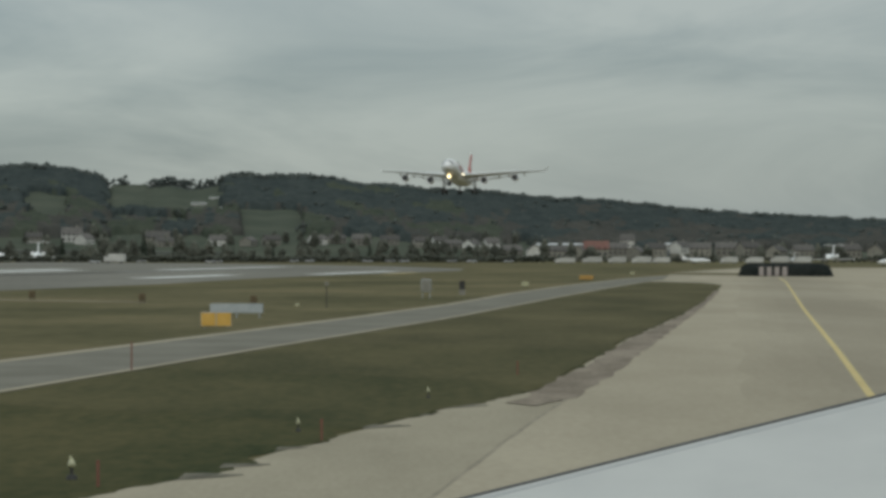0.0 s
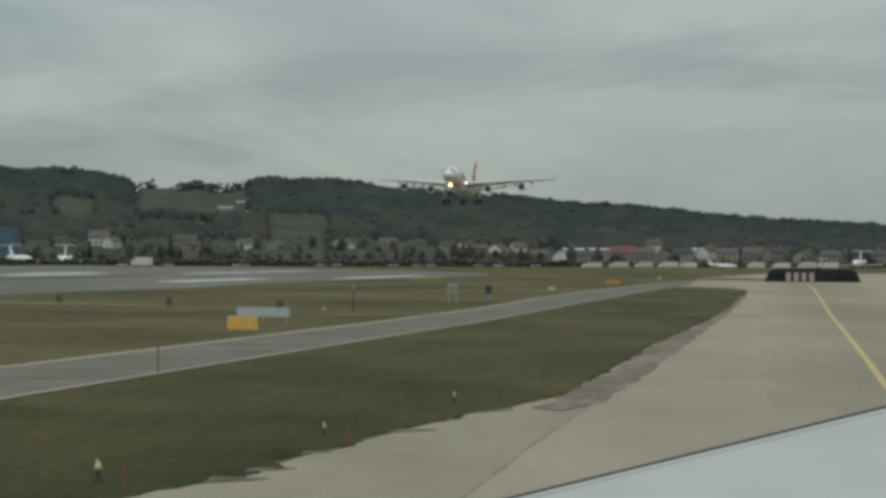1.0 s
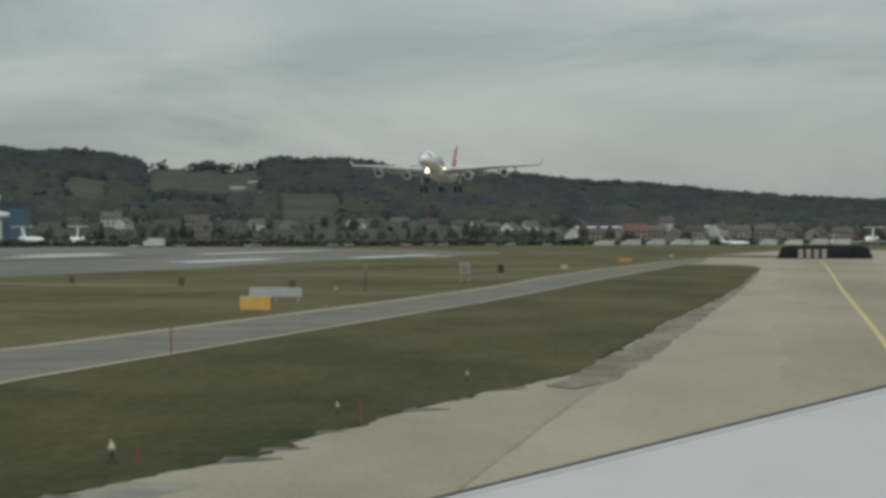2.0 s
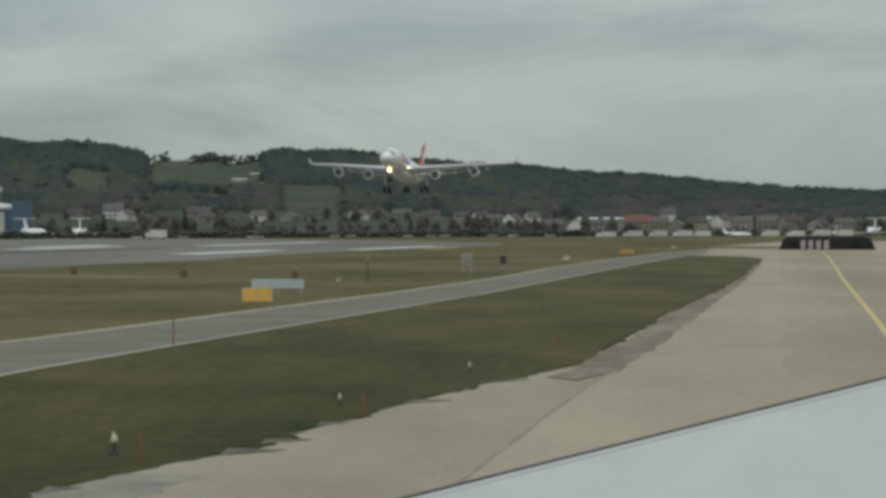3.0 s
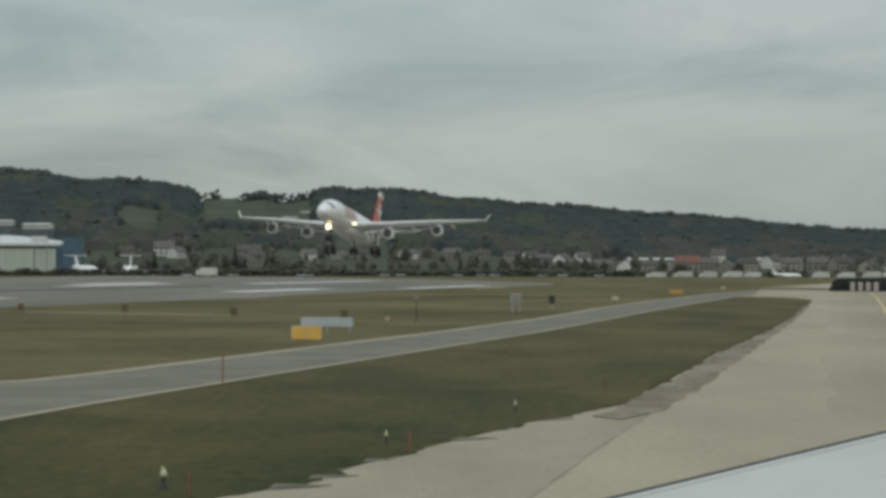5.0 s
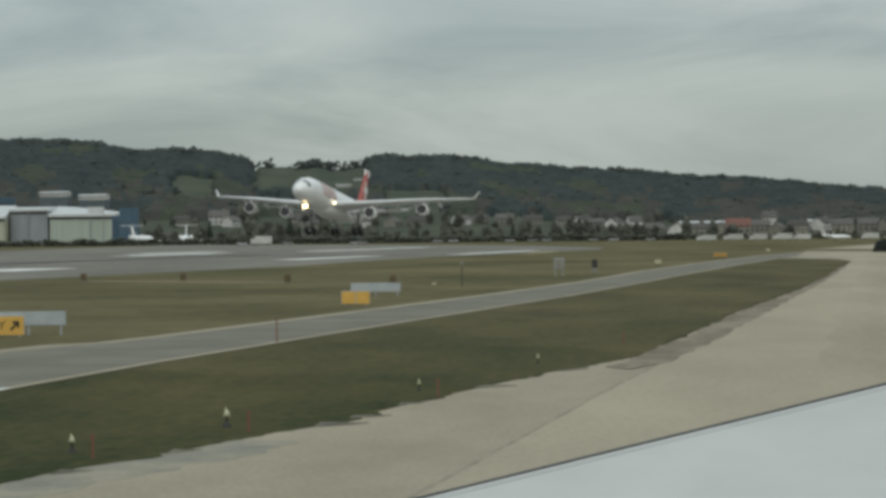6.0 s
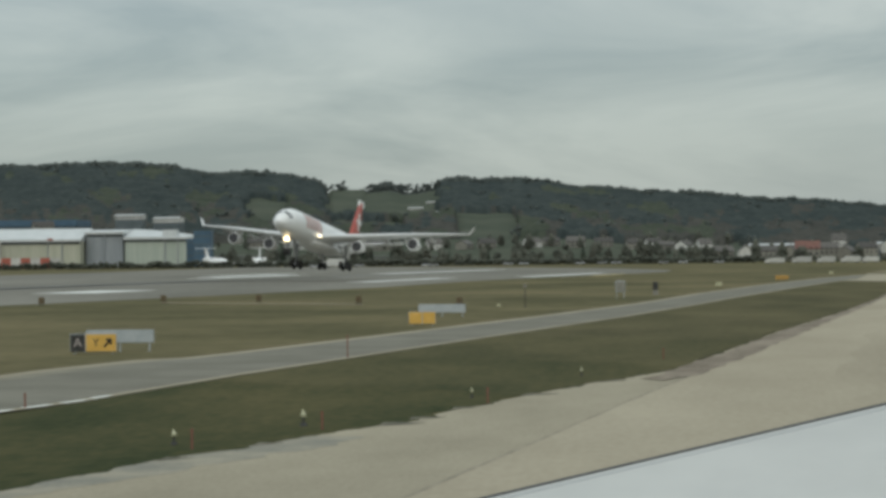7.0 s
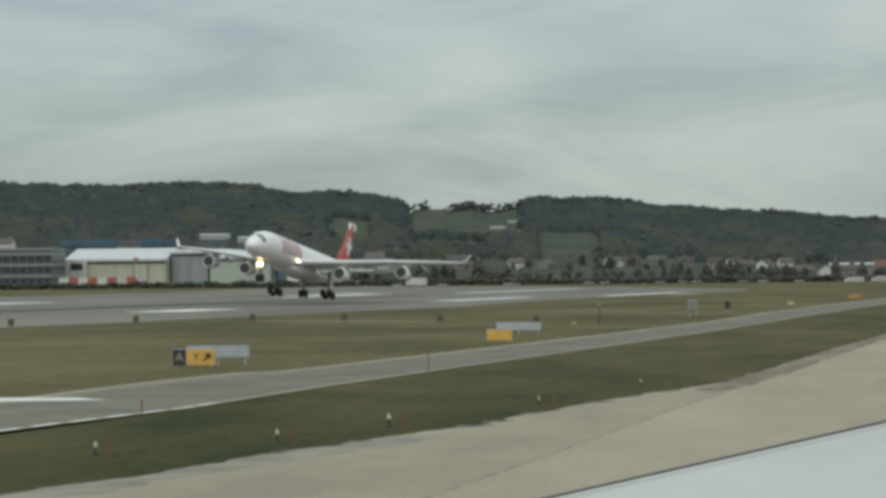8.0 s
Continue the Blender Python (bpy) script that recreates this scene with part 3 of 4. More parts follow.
def make_house(w, d, h, roof, wall_mat, roof_mat, label, m):
    """A gabled house, its ridge along x."""
    t = thing("house", label, "house", m, "village houses")
    bm = bmesh.new()
    add_box(bm, -w / 2, w / 2, -d / 2, d / 2, -0.3, h)
    for s in (-1, 1):
        a = [bm.verts.new((s * w / 2, -d / 2, h)), bm.verts.new((s * w / 2, d / 2, h)), bm.verts.new((s * w / 2, 0, h + roof * 0.93))]
        bm.faces.new(a)
    wall = part("wall", bm, wall_mat, t)
    bm = bmesh.new()
    o = 0.5
    for s in (-1, 1):
        lo, hi = (s * (d / 2 + o), h - roof * o * 2 / d), (0, h + roof)
        ring = [(-w / 2 - o, *lo), (w / 2 + o, *lo), (w / 2 + o, *hi), (-w / 2 - o, *hi)]
        top = [bm.verts.new((x, y, z + 0.12)) for x, y, z in ring]
        und = [bm.verts.new((x, y, z - 0.1)) for x, y, z in ring]
        bm.faces.new(top)
        bm.faces.new(und[::-1])
        for i in range(4):
            bm.faces.new((top[i], top[(i + 1) % 4], und[(i + 1) % 4], und[i]))
    bmesh.ops.recalc_face_normals(bm, faces=bm.faces)
    roof_ob = part("roof", bm, roof_mat, t)
    part("chimney", box(w * 0.2, w * 0.2 + 0.7, -0.35, 0.35, h + roof * 0.5, h + roof + 0.9), WALL_BEIGE, roof_ob)
    n = max(2, int(w / 3))
    for floor_z in ([1.0] if h < 4.5 else [1.0, 3.7]):
        for i in range(n):
            x = -w / 2 + w * (i + 0.5) / n
            win = part("window", box(x - 0.65, x + 0.65, -d / 2 - 0.06, -d / 2 + 0.1, floor_z, floor_z + 1.35), PANE, wall)
    return t


KINDS = [make_house(12, 9, 5.2, 3.8, WALL_WHITE, ROOF_BROWN, "white two-storey village house with brown tiled roof", placed(128, hill_point(128, 0.15).y, hill_point(128, 0.15).z)),
         make_house(14, 9, 4.8, 3.6, WALL_BEIGE, ROOF_BROWN, "beige village house with dull brown roof", placed(280, hill_point(280, 0.14).y, hill_point(280, 0.14).z)),
         make_house(12, 9, 4.6, 3.6, WALL_BEIGE, ROOF_RED, "beige village house with weathered red roof", placed(1055, 1400, 2)),
         make_house(24, 9, 3.4, 0.8, WALL_WHITE, ROOF_PALE, "long pale flat-roofed block on the hill foot", placed(990, 1500, 5))]
SPOTS = [(0, 150, 1452, 3.5, 1.4), (0, 870, 1430, 2, 0.5), (1, 595, 1500, 6, 0.2), (1, 640, 1480, 5, 0.1), (1, 745, 1450, 3, 0.0), (1, 800, 1440, 2, 0.3), (0, 835, 1420, 1, 1.2), (1, 905, 1400, 0, 0.2),
         (0, 945, 1390, 0, 1.5), (1, 985, 1410, 0, 0.1), (1, 1025, 1395, 0, 1.4), (1, 1092, 1420, 1, 0.2), (1, 1125, 1405, 0, 1.2), (1, 1160, 1415, 1, 0.2), (0, 1205, 1420, 2, 0.6), (1, 1240, 1400, 1, 0.1),
         (1, 1285, 1410, 1, 0.0), (1, 1325, 1400, 1, 0.2), (1, 1375, 1390, 0, 1.3), (3, 1180, 1480, 4, 0.0), (1, 1420, 1385, 0, 0.1), (1, 1500, 1380, 0, 0.2), (1, 1550, 1380, 0, 1.4), (0, 385, 1480, 3, 0.4),
         (0, 562, 1500, 4, 0.9), (1, 480, 1500, 3, 0.2), (1, 440, 1490, 2, 1.1), (1, 290, 1480, 2, 0.3), (1, 60, 1480, 4, 0.4), (0, 780, 1490, 6, 0.2), (1, 690, 1500, 6, 0.3), (0, 1110, 1480, 5, 0.2), (1, 1600, 1390, 0, 0.3),
         (0, -795, 1560, 22, 0.2), (1, -640, 1540, 18, 0.4), (0, -560, 1560, 22, 0.1), (1, -330, 1560, 20, 0.2), (3, -168, 1600, 28, 0.0), (3, -98, 1600, 26, 0.1), (1, -120, 1530, 9, 0.3)]
for k, u, depth, z, turn in SPOTS:
    if 0 < u < 900:
        p = hill_point(u, 0.10 + 0.009 * z)
        depth, z = p.y, p.z
    elif u >= 900:
        z += 2
    h = copy_thing(KINDS[k], placed(u, depth, z, turn))
    h.rotation_euler.z += pick.uniform(-0.35, 0.35)
    h.scale = (pick.uniform(0.62, 0.86), 0.82, 0.78 * pick.uniform(0.8, 1.08))
    for o in [h] if z > 0 else []:
        half = 11.8 if k == 3 else 5.9
        part("plinth", box(-half, half, -4.4, 4.4, -z / 0.6 - 1.2, -0.32), OFFICE if k == 3 else WALL_BEIGE, o)
for o in KINDS:
    part("plinth", box(-6, 6, -4.5, 4.5, -6.0, -0.3), WALL_BEIGE, o)

for u, v, turn, k in ((352, 0.70, 0.1, 0.5), (380, 0.76, 0.15, 0.36), (398, 0.60, 0.3, 0.3)):
    p = hill_point(u, v)
    barn = copy_thing(KINDS[3], Matrix.Translation((p.x, p.y, p.z - 0.1)) @ Matrix.Rotation(turn, 4, "Z"))
    barn.scale = (k, k, k)
# low grey embankment wall below the houses
bm = bmesh.new()
cols = []
for i in range(46):
    p = hill_point(-40 + 10 * i, 0.045)
    cols.append([bm.verts.new((p.x, p.y + off, p.z + z)) for off, z in ((0, -1.0), (0, 3.6 - 0.03 * i), (1.2, 3.8 - 0.03 * i), (1.2, -1.0))])
for a, b in zip(cols, cols[1:]):
    for i in range(4):
        bm.faces.new((a[i], a[(i + 1) % 4], b[(i + 1) % 4], b[i]))
bm.faces.new(cols[0])
bm.faces.new(cols[-1][::-1])
bmesh.ops.recalc_face_normals(bm, faces=bm.faces)
tagged(new("embankment_wall", mesh_of("embankment_wall", bm, EMBANKMENT)), "long low grey embankment wall below the village houses", "wall", kind="structure")
# dark hedge and fence behind the airfield
cs, rs = [], []
for i in range(7000):
    u = rng.uniform(-1000, 1750)
    depth = 1255 + 12 * noise.noise((u * 0.01, 0, 0))
    if 960 < u < 1560 and rng.uniform() < 0.75:
        continue
    cs.append(((u - 784) / SCALE * depth, depth + rng.uniform(-2, 2), rng.uniform(0.1, 2.6) * (1 + 0.6 * noise.noise((u * 0.03, 3, 0)))))
    rs.append(rng.uniform(0.5, 1.0))
v_, f_ = clumps(np.array(cs), np.array(rs))
tagged(new("hedge", mesh_from("hedge", v_, f_, HEDGE)), "dark clipped hedge along the airfield boundary", "hedge", kind="stuff")


def make_hangar(x0, x1, y, depth, h, roof_h, wall_mat, splits, label, right_drop=0.0):
    """A hangar whose roof rises from the front eave to a ridge; splits: where its sliding doors meet, 0 to 1."""
    w = x1 - x0
    t = thing("hangar", label, "hangar", Matrix.Translation(((x0 + x1) / 2, y, 0)))
    wall = part("wall", box(-w / 2, w / 2, 0.6, depth, -0.3, h, 0.15), wall_mat, t)
    bm = bmesh.new()
    ribs = []
    for i in range(9):
        x = -w / 2 - 0.6 + (w + 1.2) * i / 8
        top = h + 1.0 + roof_h * (1.0 - right_drop * (i / 8) ** 1.5)
        ribs.append([bm.verts.new(p) for p in ((x, -1.8, h - 0.5), (x, -1.8, h + 0.8), (x, depth * 0.5, top), (x, depth + 1, h + 0.8), (x, depth + 1, h - 0.5))])
    for a, b in zip(ribs, ribs[1:]):
        for i in range(5):
            bm.faces.new((a[i], a[(i + 1) % 5], b[(i + 1) % 5], b[i]))
    bm.faces.new(ribs[0])
    bm.faces.new(ribs[-1][::-1])
    bmesh.ops.recalc_face_normals(bm, faces=bm.faces)
    part("roof", bm, ROOF_PALE, t, "pale low-pitched metal roof")
    # dark strip that stands for the shade of the roof overhang
    part("eave_shade", box(-w / 2 + 0.3, w / 2 - 0.3, 0.2, 0.7, h - 2.0, h - 0.6, 0.05), OFFICE, wall, "dark strip in place of the shade under the eave")
    edges_ = [0.0, *splits, 1.0]
    for k, (a, b) in enumerate(zip(edges_, edges_[1:])):
        part("door", box(-w / 2 + w * a + 0.35, -w / 2 + w * b - 0.35, 0.1 + 0.25 * (k % 2), 0.8, 0.1, h - 2.0, 0.05), wall_mat, wall)
        if k:
            part("post", box(-w / 2 + w * a - 0.3, -w / 2 + w * a + 0.3, -0.2, 0.7, -0.1, h - 0.6, 0.04), HANGAR_GREY, wall, "grey steel door post")
    return t


t = make_hangar(-295, -259, 1500, 60, 15.8, 4.6, HANGAR_WALL, (0.63, 0.83), "pale green aircraft hangar with sliding doors and white roof", 0.85)
part("roof_unit", box(3.0, 11.0, 2.0, 9.0, 16.0, 20.6, 0.15), ROOF_PALE, t, "pale boxy ventilation unit on the roof edge")
make_hangar(-317, -296, 1500, 60, 19.0, 1.2, HANGAR_GREY, (0.5,), "grey aircraft hangar bay with flat pale roof")
t = make_hangar(-375, -318, 1490, 60, 15.0, 6.0, HANGAR_CREAM, (0.16, 0.68, 0.82), "cream hangar with white roof and a white gable block")
b = part("gable_block", box(-28.8, -16.0, -2.4, 6.0, -0.2, 15.6, 0.12), WALL_WHITE, t, "white end block of the hangar")
part("window", box(-25.6, -18.4, -2.5, -2.2, 9.6, 13.6, 0.05), PANE, b, "dark square window")
part("badge", box(10.5, 13.5, -2.0, -1.7, 15.2, 16.3, 0.05), BARRIER_RED, t, "small red badge on the roof edge")
for x, y, w, h in ((-239, 1425, 9, 19.0), (-247, 1440, 6, 15.0)):
    b = thing("blue_tower", "dark blue clad equipment tower beside the hangar", "tower", Matrix.Translation((x, y, 0)))
    part("wall", box(-w / 2, w / 2, 0, 10, -0.2, h, 0.1), BLUE, b)
    for k in range(4):
        part("band", box(-w / 2 - 0.08, w / 2 + 0.08, -0.1, 0.2, h * (k + 0.6) / 4.3, h * (k + 0.6) / 4.3 + 0.5), OFFICE, b)
b = thing("blue_roof_hall", "long hall with bright blue roof behind the hangars", "building", Matrix.Translation((-372, 1590, 0)))
part("wall", box(-30, 30, 0, 40, -0.2, 24), OFFICE, b)
part("roof", box(-31, 31, -1, 41, 24, 28, 0.3), BLUE, b)
b = thing("office_block", "dark glazed office block with pale floor bands", "building", Matrix.Translation((-401, 1450, 0)))
part("wall", box(-28, 28, 0, 30, -0.2, 21, 0.1), OFFICE, b)
for z in (6.2, 12.2, 18.2, 21):
    part("floor_band", box(-28.4, 28.4, -0.4, 30.4, z, z + 1.0, 0.05), HANGAR_GREY, b)
for z in (2.0, 8.4, 14.4):
    for i in range(12):
        part("window", box(-27 + 4.6 * i, -23.2 + 4.6 * i, -0.12, 0.2, z, z + 3.4), PANE, b)
b = thing("dark_block", "dark low airport building with grey bands", "building", Matrix.Translation((-466, 1460, 0)))
part("wall", box(-34, 34, 0, 26, -0.2, 16, 0.1), OFFICE, b)
for z in (4.8, 10.2, 15.4):
    part("floor_band", box(-34.4, 34.4, -0.4, 26.4, z, z + 1.1, 0.05), HANGAR_GREY, b)
b = thing("white_hall", "low white storage hall beside the runway", "building", Matrix.Translation((-440, 1290, 0)))
part("wall", box(-18, 18, 0, 20, -0.2, 8.5, 0.1), WALL_WHITE, b)
part("roof", box(-18.6, 18.6, -0.6, 20.6, 8.5, 9.3, 0.1), ROOF_PALE, b)
# red and white barrier blocks in front of the hangars
base = None
for i in range(9):
    x = -354.5 + 5.2 * i
    m = Matrix.Translation((x, 1402, 0))
    if i < 2:
        mat, lab = (BARRIER_RED, "red wall block of the blast barrier") if i % 2 else (WALL_WHITE, "white wall block of the blast barrier")
        t = thing("barrier_block", lab, "barrier", m, "blast barrier blocks")
        part("block", box(-2.6, 2.6, 0, 1.2, -0.1, 5.6, 0.12), mat, t)
        part("foot", box(-2.7, 2.7, -0.5, 1.7, -0.1, 0.6, 0.1), BARRIER_RED, t)
        base = (base or []) + [t]
    else:
        copy_thing(base[i % 2], m)


# ---- parked aircraft and vehicles ----
def make_small_jet(m, label, k=1.0):
    t = thing("business_jet", label, "aircraft", m, "parked jets")
    part("fuselage", lathe([(-10, 0.1, 0.1, 3.2), (-8, 0.7, 0.7, 2.8), (-4, 1.25, 1.25, 2.4), (5, 1.3, 1.3, 2.3), (8.5, 0.95, 0.9, 2.1), (10, 0.1, 0.1, 1.9)], 14), WHITE_PAINT, t, smooth=True)
    bm = bmesh.new()
    add_box(bm, -9.5, 9.5, -2.2, 0.6, 1.5, 1.75, 0.05)
    part("wing", bm, WHITE_PAINT, t)
    bm = bmesh.new()
    v = [bm.verts.new((x, y, z)) for x in (-0.15, 0.15) for y, z in ((-6.5, 3.4), (-9.6, 7.2), (-11.0, 7.2), (-9.6, 3.2))]
    for i in range(4):
        bm.faces.new((v[i], v[(i + 1) % 4], v[4 + (i + 1) % 4], v[4 + i]))
    bm.faces.new(v[:4])
    bm.faces.new(v[:3:-1])
    part("fin", bm, WHITE_PAINT, t)
    part("tailplane", box(-4, 4, -11.3, -9.4, 7.1, 7.3, 0.04), WHITE_PAINT, t)
    for s in (-1, 1):
        part("engine", lathe([(-7.5, 0.45, 0.45, 3.0), (-6.5, 0.68, 0.68, 3.0), (-4, 0.68, 0.68, 3.0)], 12), WHITE_PAINT, t).location.x = 1.9 * s
    for x, y in ((0, 7), (-1.6, -1.5), (1.6, -1.5)):
        bm = add_tube(bmesh.new(), (x, y, 0.3), (x, y, 1.6), 0.1)
        add_tube(bm, (x - 0.15, y, 0.38), (x + 0.15, y, 0.38), 0.38, None, 12)
        part("wheel", bm, TYRE, t)
    return t


jet = make_small_jet(placed(66, 1290, 0, radians(186)), "white business jet with high tailplane parked beyond the runway")
copy_thing(jet, placed(-12, 1300, 0, radians(212))).scale = (1.3, 1.3, 1.3)
jet.scale = (1.3, 1.3, 1.3)
for u, d_, turn, k in ((1232, 1100, -80, 0.6), (1590, 900, 70, 0.7), (1470, 1150, 165, 1.05), (1405, 1160, 170, 0.6)):
    copy_thing(jet, placed(u, d_, 0, radians(turn))).scale = (k, k, k)


def make_vehicle(kind, length, h, mat, label, m):
    t = thing(kind, label, "vehicle", m, "airfield vehicles")
    if kind == "car":
        body = lathe([(-length / 2, 0.7, 0.25, 0.65), (-length / 2 + 0.4, 0.88, 0.4, 0.72), (length / 2 - 0.5, 0.88, 0.38, 0.7), (length / 2, 0.7, 0.22, 0.62)], 12)
        part("body", body, mat, t, smooth=True)
        part("cabin", box(-0.75, 0.75, -1.3, 0.7, 0.9, h, 0.25), PANE, t)
    else:
        part("body", box(-1.2, 1.2, -length / 2, length / 2 - 2.0, 0.7, h, 0.08), mat, t)
        part("cab", box(-1.15, 1.15, length / 2 - 1.9, length / 2, 0.6, h * 0.75, 0.2), WALL_WHITE, t)
        part("windscreen", box(-1.0, 1.0, length / 2 - 0.3, length / 2 + 0.03, h * 0.42, h * 0.68, 0.02), PANE, t)
    for x in (-0.85, 0.85):
        for y in (-length * 0.32, length * 0.32):
            part("wheel", add_tube(bmesh.new(), (x - 0.12, y, 0.36), (x + 0.12, y, 0.36), 0.36, None, 14), TYRE, t)
    return t


truck = make_vehicle("box_truck", 9.0, 3.9, WALL_WHITE, "white box truck parked beyond the runway", placed(203, 1150, 0, radians(75)))
car = make_vehicle("car", 4.4, 1.45, CAR_PAINT, "pale dusty car parked along the boundary road", placed(168, 1150, 0, radians(80)))
for u, d in ((385, 1160), (372, 1165), (520, 1225), (548, 1228), (650, 1215), (690, 1220), (715, 1218), (800, 1200), (835, 1205), (900, 1190), (250, 1180)):
    copy_thing(car, placed(u, d, 0, pick.uniform(1.2, 1.8)))
for u, d in ((1000, 1130), (1048, 1140), (1092, 1130), (1135, 1135), (1170, 1140), (1290, 1120), (1335, 1130), (1380, 1140), (1420, 1130)):
    copy_thing(truck, placed(u, d, 0, pick.choice([1.5, 1.6, 1.65]))).scale = (0.9, pick.uniform(0.72, 0.95), pick.uniform(0.62, 0.75))

# low dark arched shelter at the end of the taxiway
t = thing("arched_shelter", "low black arched shelter with pale pink panels on the apron", "shelter", Matrix.Translation((68, 550, 0)) @ Matrix.Rotation(radians(-36), 4, "Z") @ Matrix.Rotation(radians(0), 4, "X"))
bm = bmesh.new()
sec = []
for k in range(21):
    x = -10.2 + 20.4 * k / 20
    e = min(1.0, (10.25 - abs(x)) / 1.4) ** 0.5
    sec.append([bm.verts.new((x, 2.2 * math.cos(a) * (0.4 + 0.6 * e), -0.05 + 2.75 * e * math.sin(a) ** 0.6)) for a in [math.pi * i / 12 for i in range(13)]])
for a, b in zip(sec, sec[1:]):
    for i in range(12):
        bm.faces.new((a[i], a[i + 1], b[i + 1], b[i]))
bm.faces.new(sec[0])
bm.faces.new(sec[-1][::-1])
bmesh.ops.recalc_face_normals(bm, faces=bm.faces)
shell = part("cover", bm, SHED_BLACK, t)
for i in range(4):
    part("panel", box(-4.6 + 1.75 * i, -3.6 + 1.75 * i, -2.4, -2.1, 0.15, 1.9, 0.03), SHED_STRIPE, t, "pale pink upright panel")


# ---- signs, lamps and stakes in the grass ----
def text_part(body, size, x, z, y, mat, parent):
    cu = bpy.data.curves.new("letter", "FONT")
    cu.body, cu.size, cu.extrude, cu.align_x, cu.align_y = body, size, 0.01, "CENTER", "CENTER"
    tmp = bpy.data.objects.new("letter", cu)
    me = bpy.data.meshes.new_from_object(tmp)
    bpy.data.objects.remove(tmp)
    me.materials.append(mat)
    ob = new("letter", me)
    ob.parent = parent
    ob.matrix_basis = pose(x, y, z, 90)
    return ob


def make_sign(panels, h, m, label, thick=0.28, foot=0.12):
    """Panels: (x0, x1, material)."""
    t = thing("airfield_sign", label, "sign", m, "airfield signs")
    x0, x1 = panels[0][0], panels[-1][1]
    case = part("case", box(x0, x1, -thick / 2, thick / 2, foot, 0.12 + h, 0.03), SIGN_BACK, t)
    for a, b, mat in panels:
        if mat:
            part("panel", box(a + 0.03, b - 0.03, -thick / 2 - 0.03, -thick / 2 + 0.02, 0.15, 0.09 + h, 0.012), mat, t)
    n = max(2, round((x1 - x0) / 1.3))
    for i in range(n):
        x = x0 + 0.25 + (x1 - x0 - 0.5) * i / (n - 1)
        part("leg", add_tube(bmesh.new(), (x, 0, -0.1), (x, 0, foot + 0.08), 0.05), SIGN_BACK, t)
    return t


s = make_sign([(-1.7, -0.85, SIGN_BLACK), (-0.85, 0.85, SIGN_YELLOW)], 1.0, pose(-27.7, 125.5, 0, 0, 0, 6), "black and yellow taxiway sign lettered A and Y with arrow")
text_part("A", 0.72, -1.275, 0.62, -0.175, SHED_STRIPE, s)
text_part("Y", 0.62, -0.28, 0.62, -0.175, SIGN_BLACK, s)
bm = bmesh.new()
for a, b, w in (((0.16, 0.40), (0.48, 0.76), 0.06), ((0.26, 0.80), (0.55, 0.80), 0.06), ((0.53, 0.84), (0.53, 0.52), 0.06)):
    add_tube(bm, (a[0], -0.18, a[1]), (b[0], -0.18, b[1]), w, None, 4)
part("arrow", bm, SIGN_BLACK, s)
make_sign([(-1.9, 1.9, None)], 1.1, pose(-27.35, 129.0, 0.0, 0, 0, 6), "grey metal back of a long taxiway sign", foot=0.5)
make_sign([(-1.0, 0.0, SIGN_YELLOW), (0.0, 1.0, SIGN_YELLOW)], 0.92, pose(-14.75, 180, 0, 0, 0, 4), "yellow taxiway sign box standing in the grass")
make_sign([(-2.0, 2.0, None)], 0.95, pose(-15.5, 208, 0, 0, 0, -6), "grey metal back of a low airfield sign", foot=0.36)


def make_edge_light(m):
    t = thing("edge_light", "small elevated taxiway light with pale glass head", "lamp", m, "taxiway lights")
    part("base", add_tube(bmesh.new(), (0, 0, -0.02), (0, 0, 0.10), 0.13, 0.10, 14), DARK, t)
    part("stem", add_tube(bmesh.new(), (0, 0, 0.09), (0, 0, 0.30), 0.035), DARK, t)
    part("head", lathe([(-0.10, 0.05, 0.05, 0.0), (-0.07, 0.115, 0.115, 0.0), (0.02, 0.10, 0.10, 0.0), (0.12, 0.05, 0.05, 0.0), (0.14, 0.01, 0.01, 0.0)], 14), LAMP_HEAD, t, smooth=True).matrix_basis = pose(0, 0, 0.35, 90) @ Matrix.Diagonal((0.8, 0.8, 0.8, 1))
    part("flag", box(-0.05, 0.01, -0.012, 0.012, 0.42, 0.52, 0.004), LAMP_HEAD, t)
    return t


lamp = make_edge_light(pose(-8.1, 60.4, 0.02))
for x, y in ((-4.0, 76.5), (-0.5, 94), (-10.7, 52.3), (-15.2, 46.0)):
    copy_thing(lamp, pose(x, y, 0.02)).scale = (0.8, 0.8, 0.85) if y < 70 else (0.58, 0.58, 0.75)


def make_stake(h, m):
    t = thing("marker_stake", "thin red wooden stake in the grass", "stake", m, "marker stakes")
    part("shaft", box(-0.03, 0.03, -0.03, 0.03, -0.1, h, 0.006), POST_RED, t)
    part("cap", box(-0.034, 0.034, -0.034, 0.034, h - 0.12, h + 0.01, 0.008), POST_RED, t)
    return t


stake = make_stake(0.55, pose(-7.3, 58.6, 0.02))
for x, y in ((-3.2, 73), (-9.9, 50.6), (-14.8, 45.8), (3.0, 111.4), (-19.3, 71.1)):
    copy_thing(stake, pose(x, y, 0.02))
make_stake(1.2, pose(-13.0, 115.6, 0.02))


def make_box_marker(mat, w, h, m, label):
    t = thing("marker_box", label, "marker", m, "runway marker boxes")
    part("body", box(-w / 2, w / 2, -0.2, 0.2, 0.25, h, 0.04), mat, t)
    for x in (-w * 0.3, w * 0.3):
        part("leg", add_tube(bmesh.new(), (x, 0, -0.1), (x, 0, 0.3), 0.05), DARK, t)
    return t


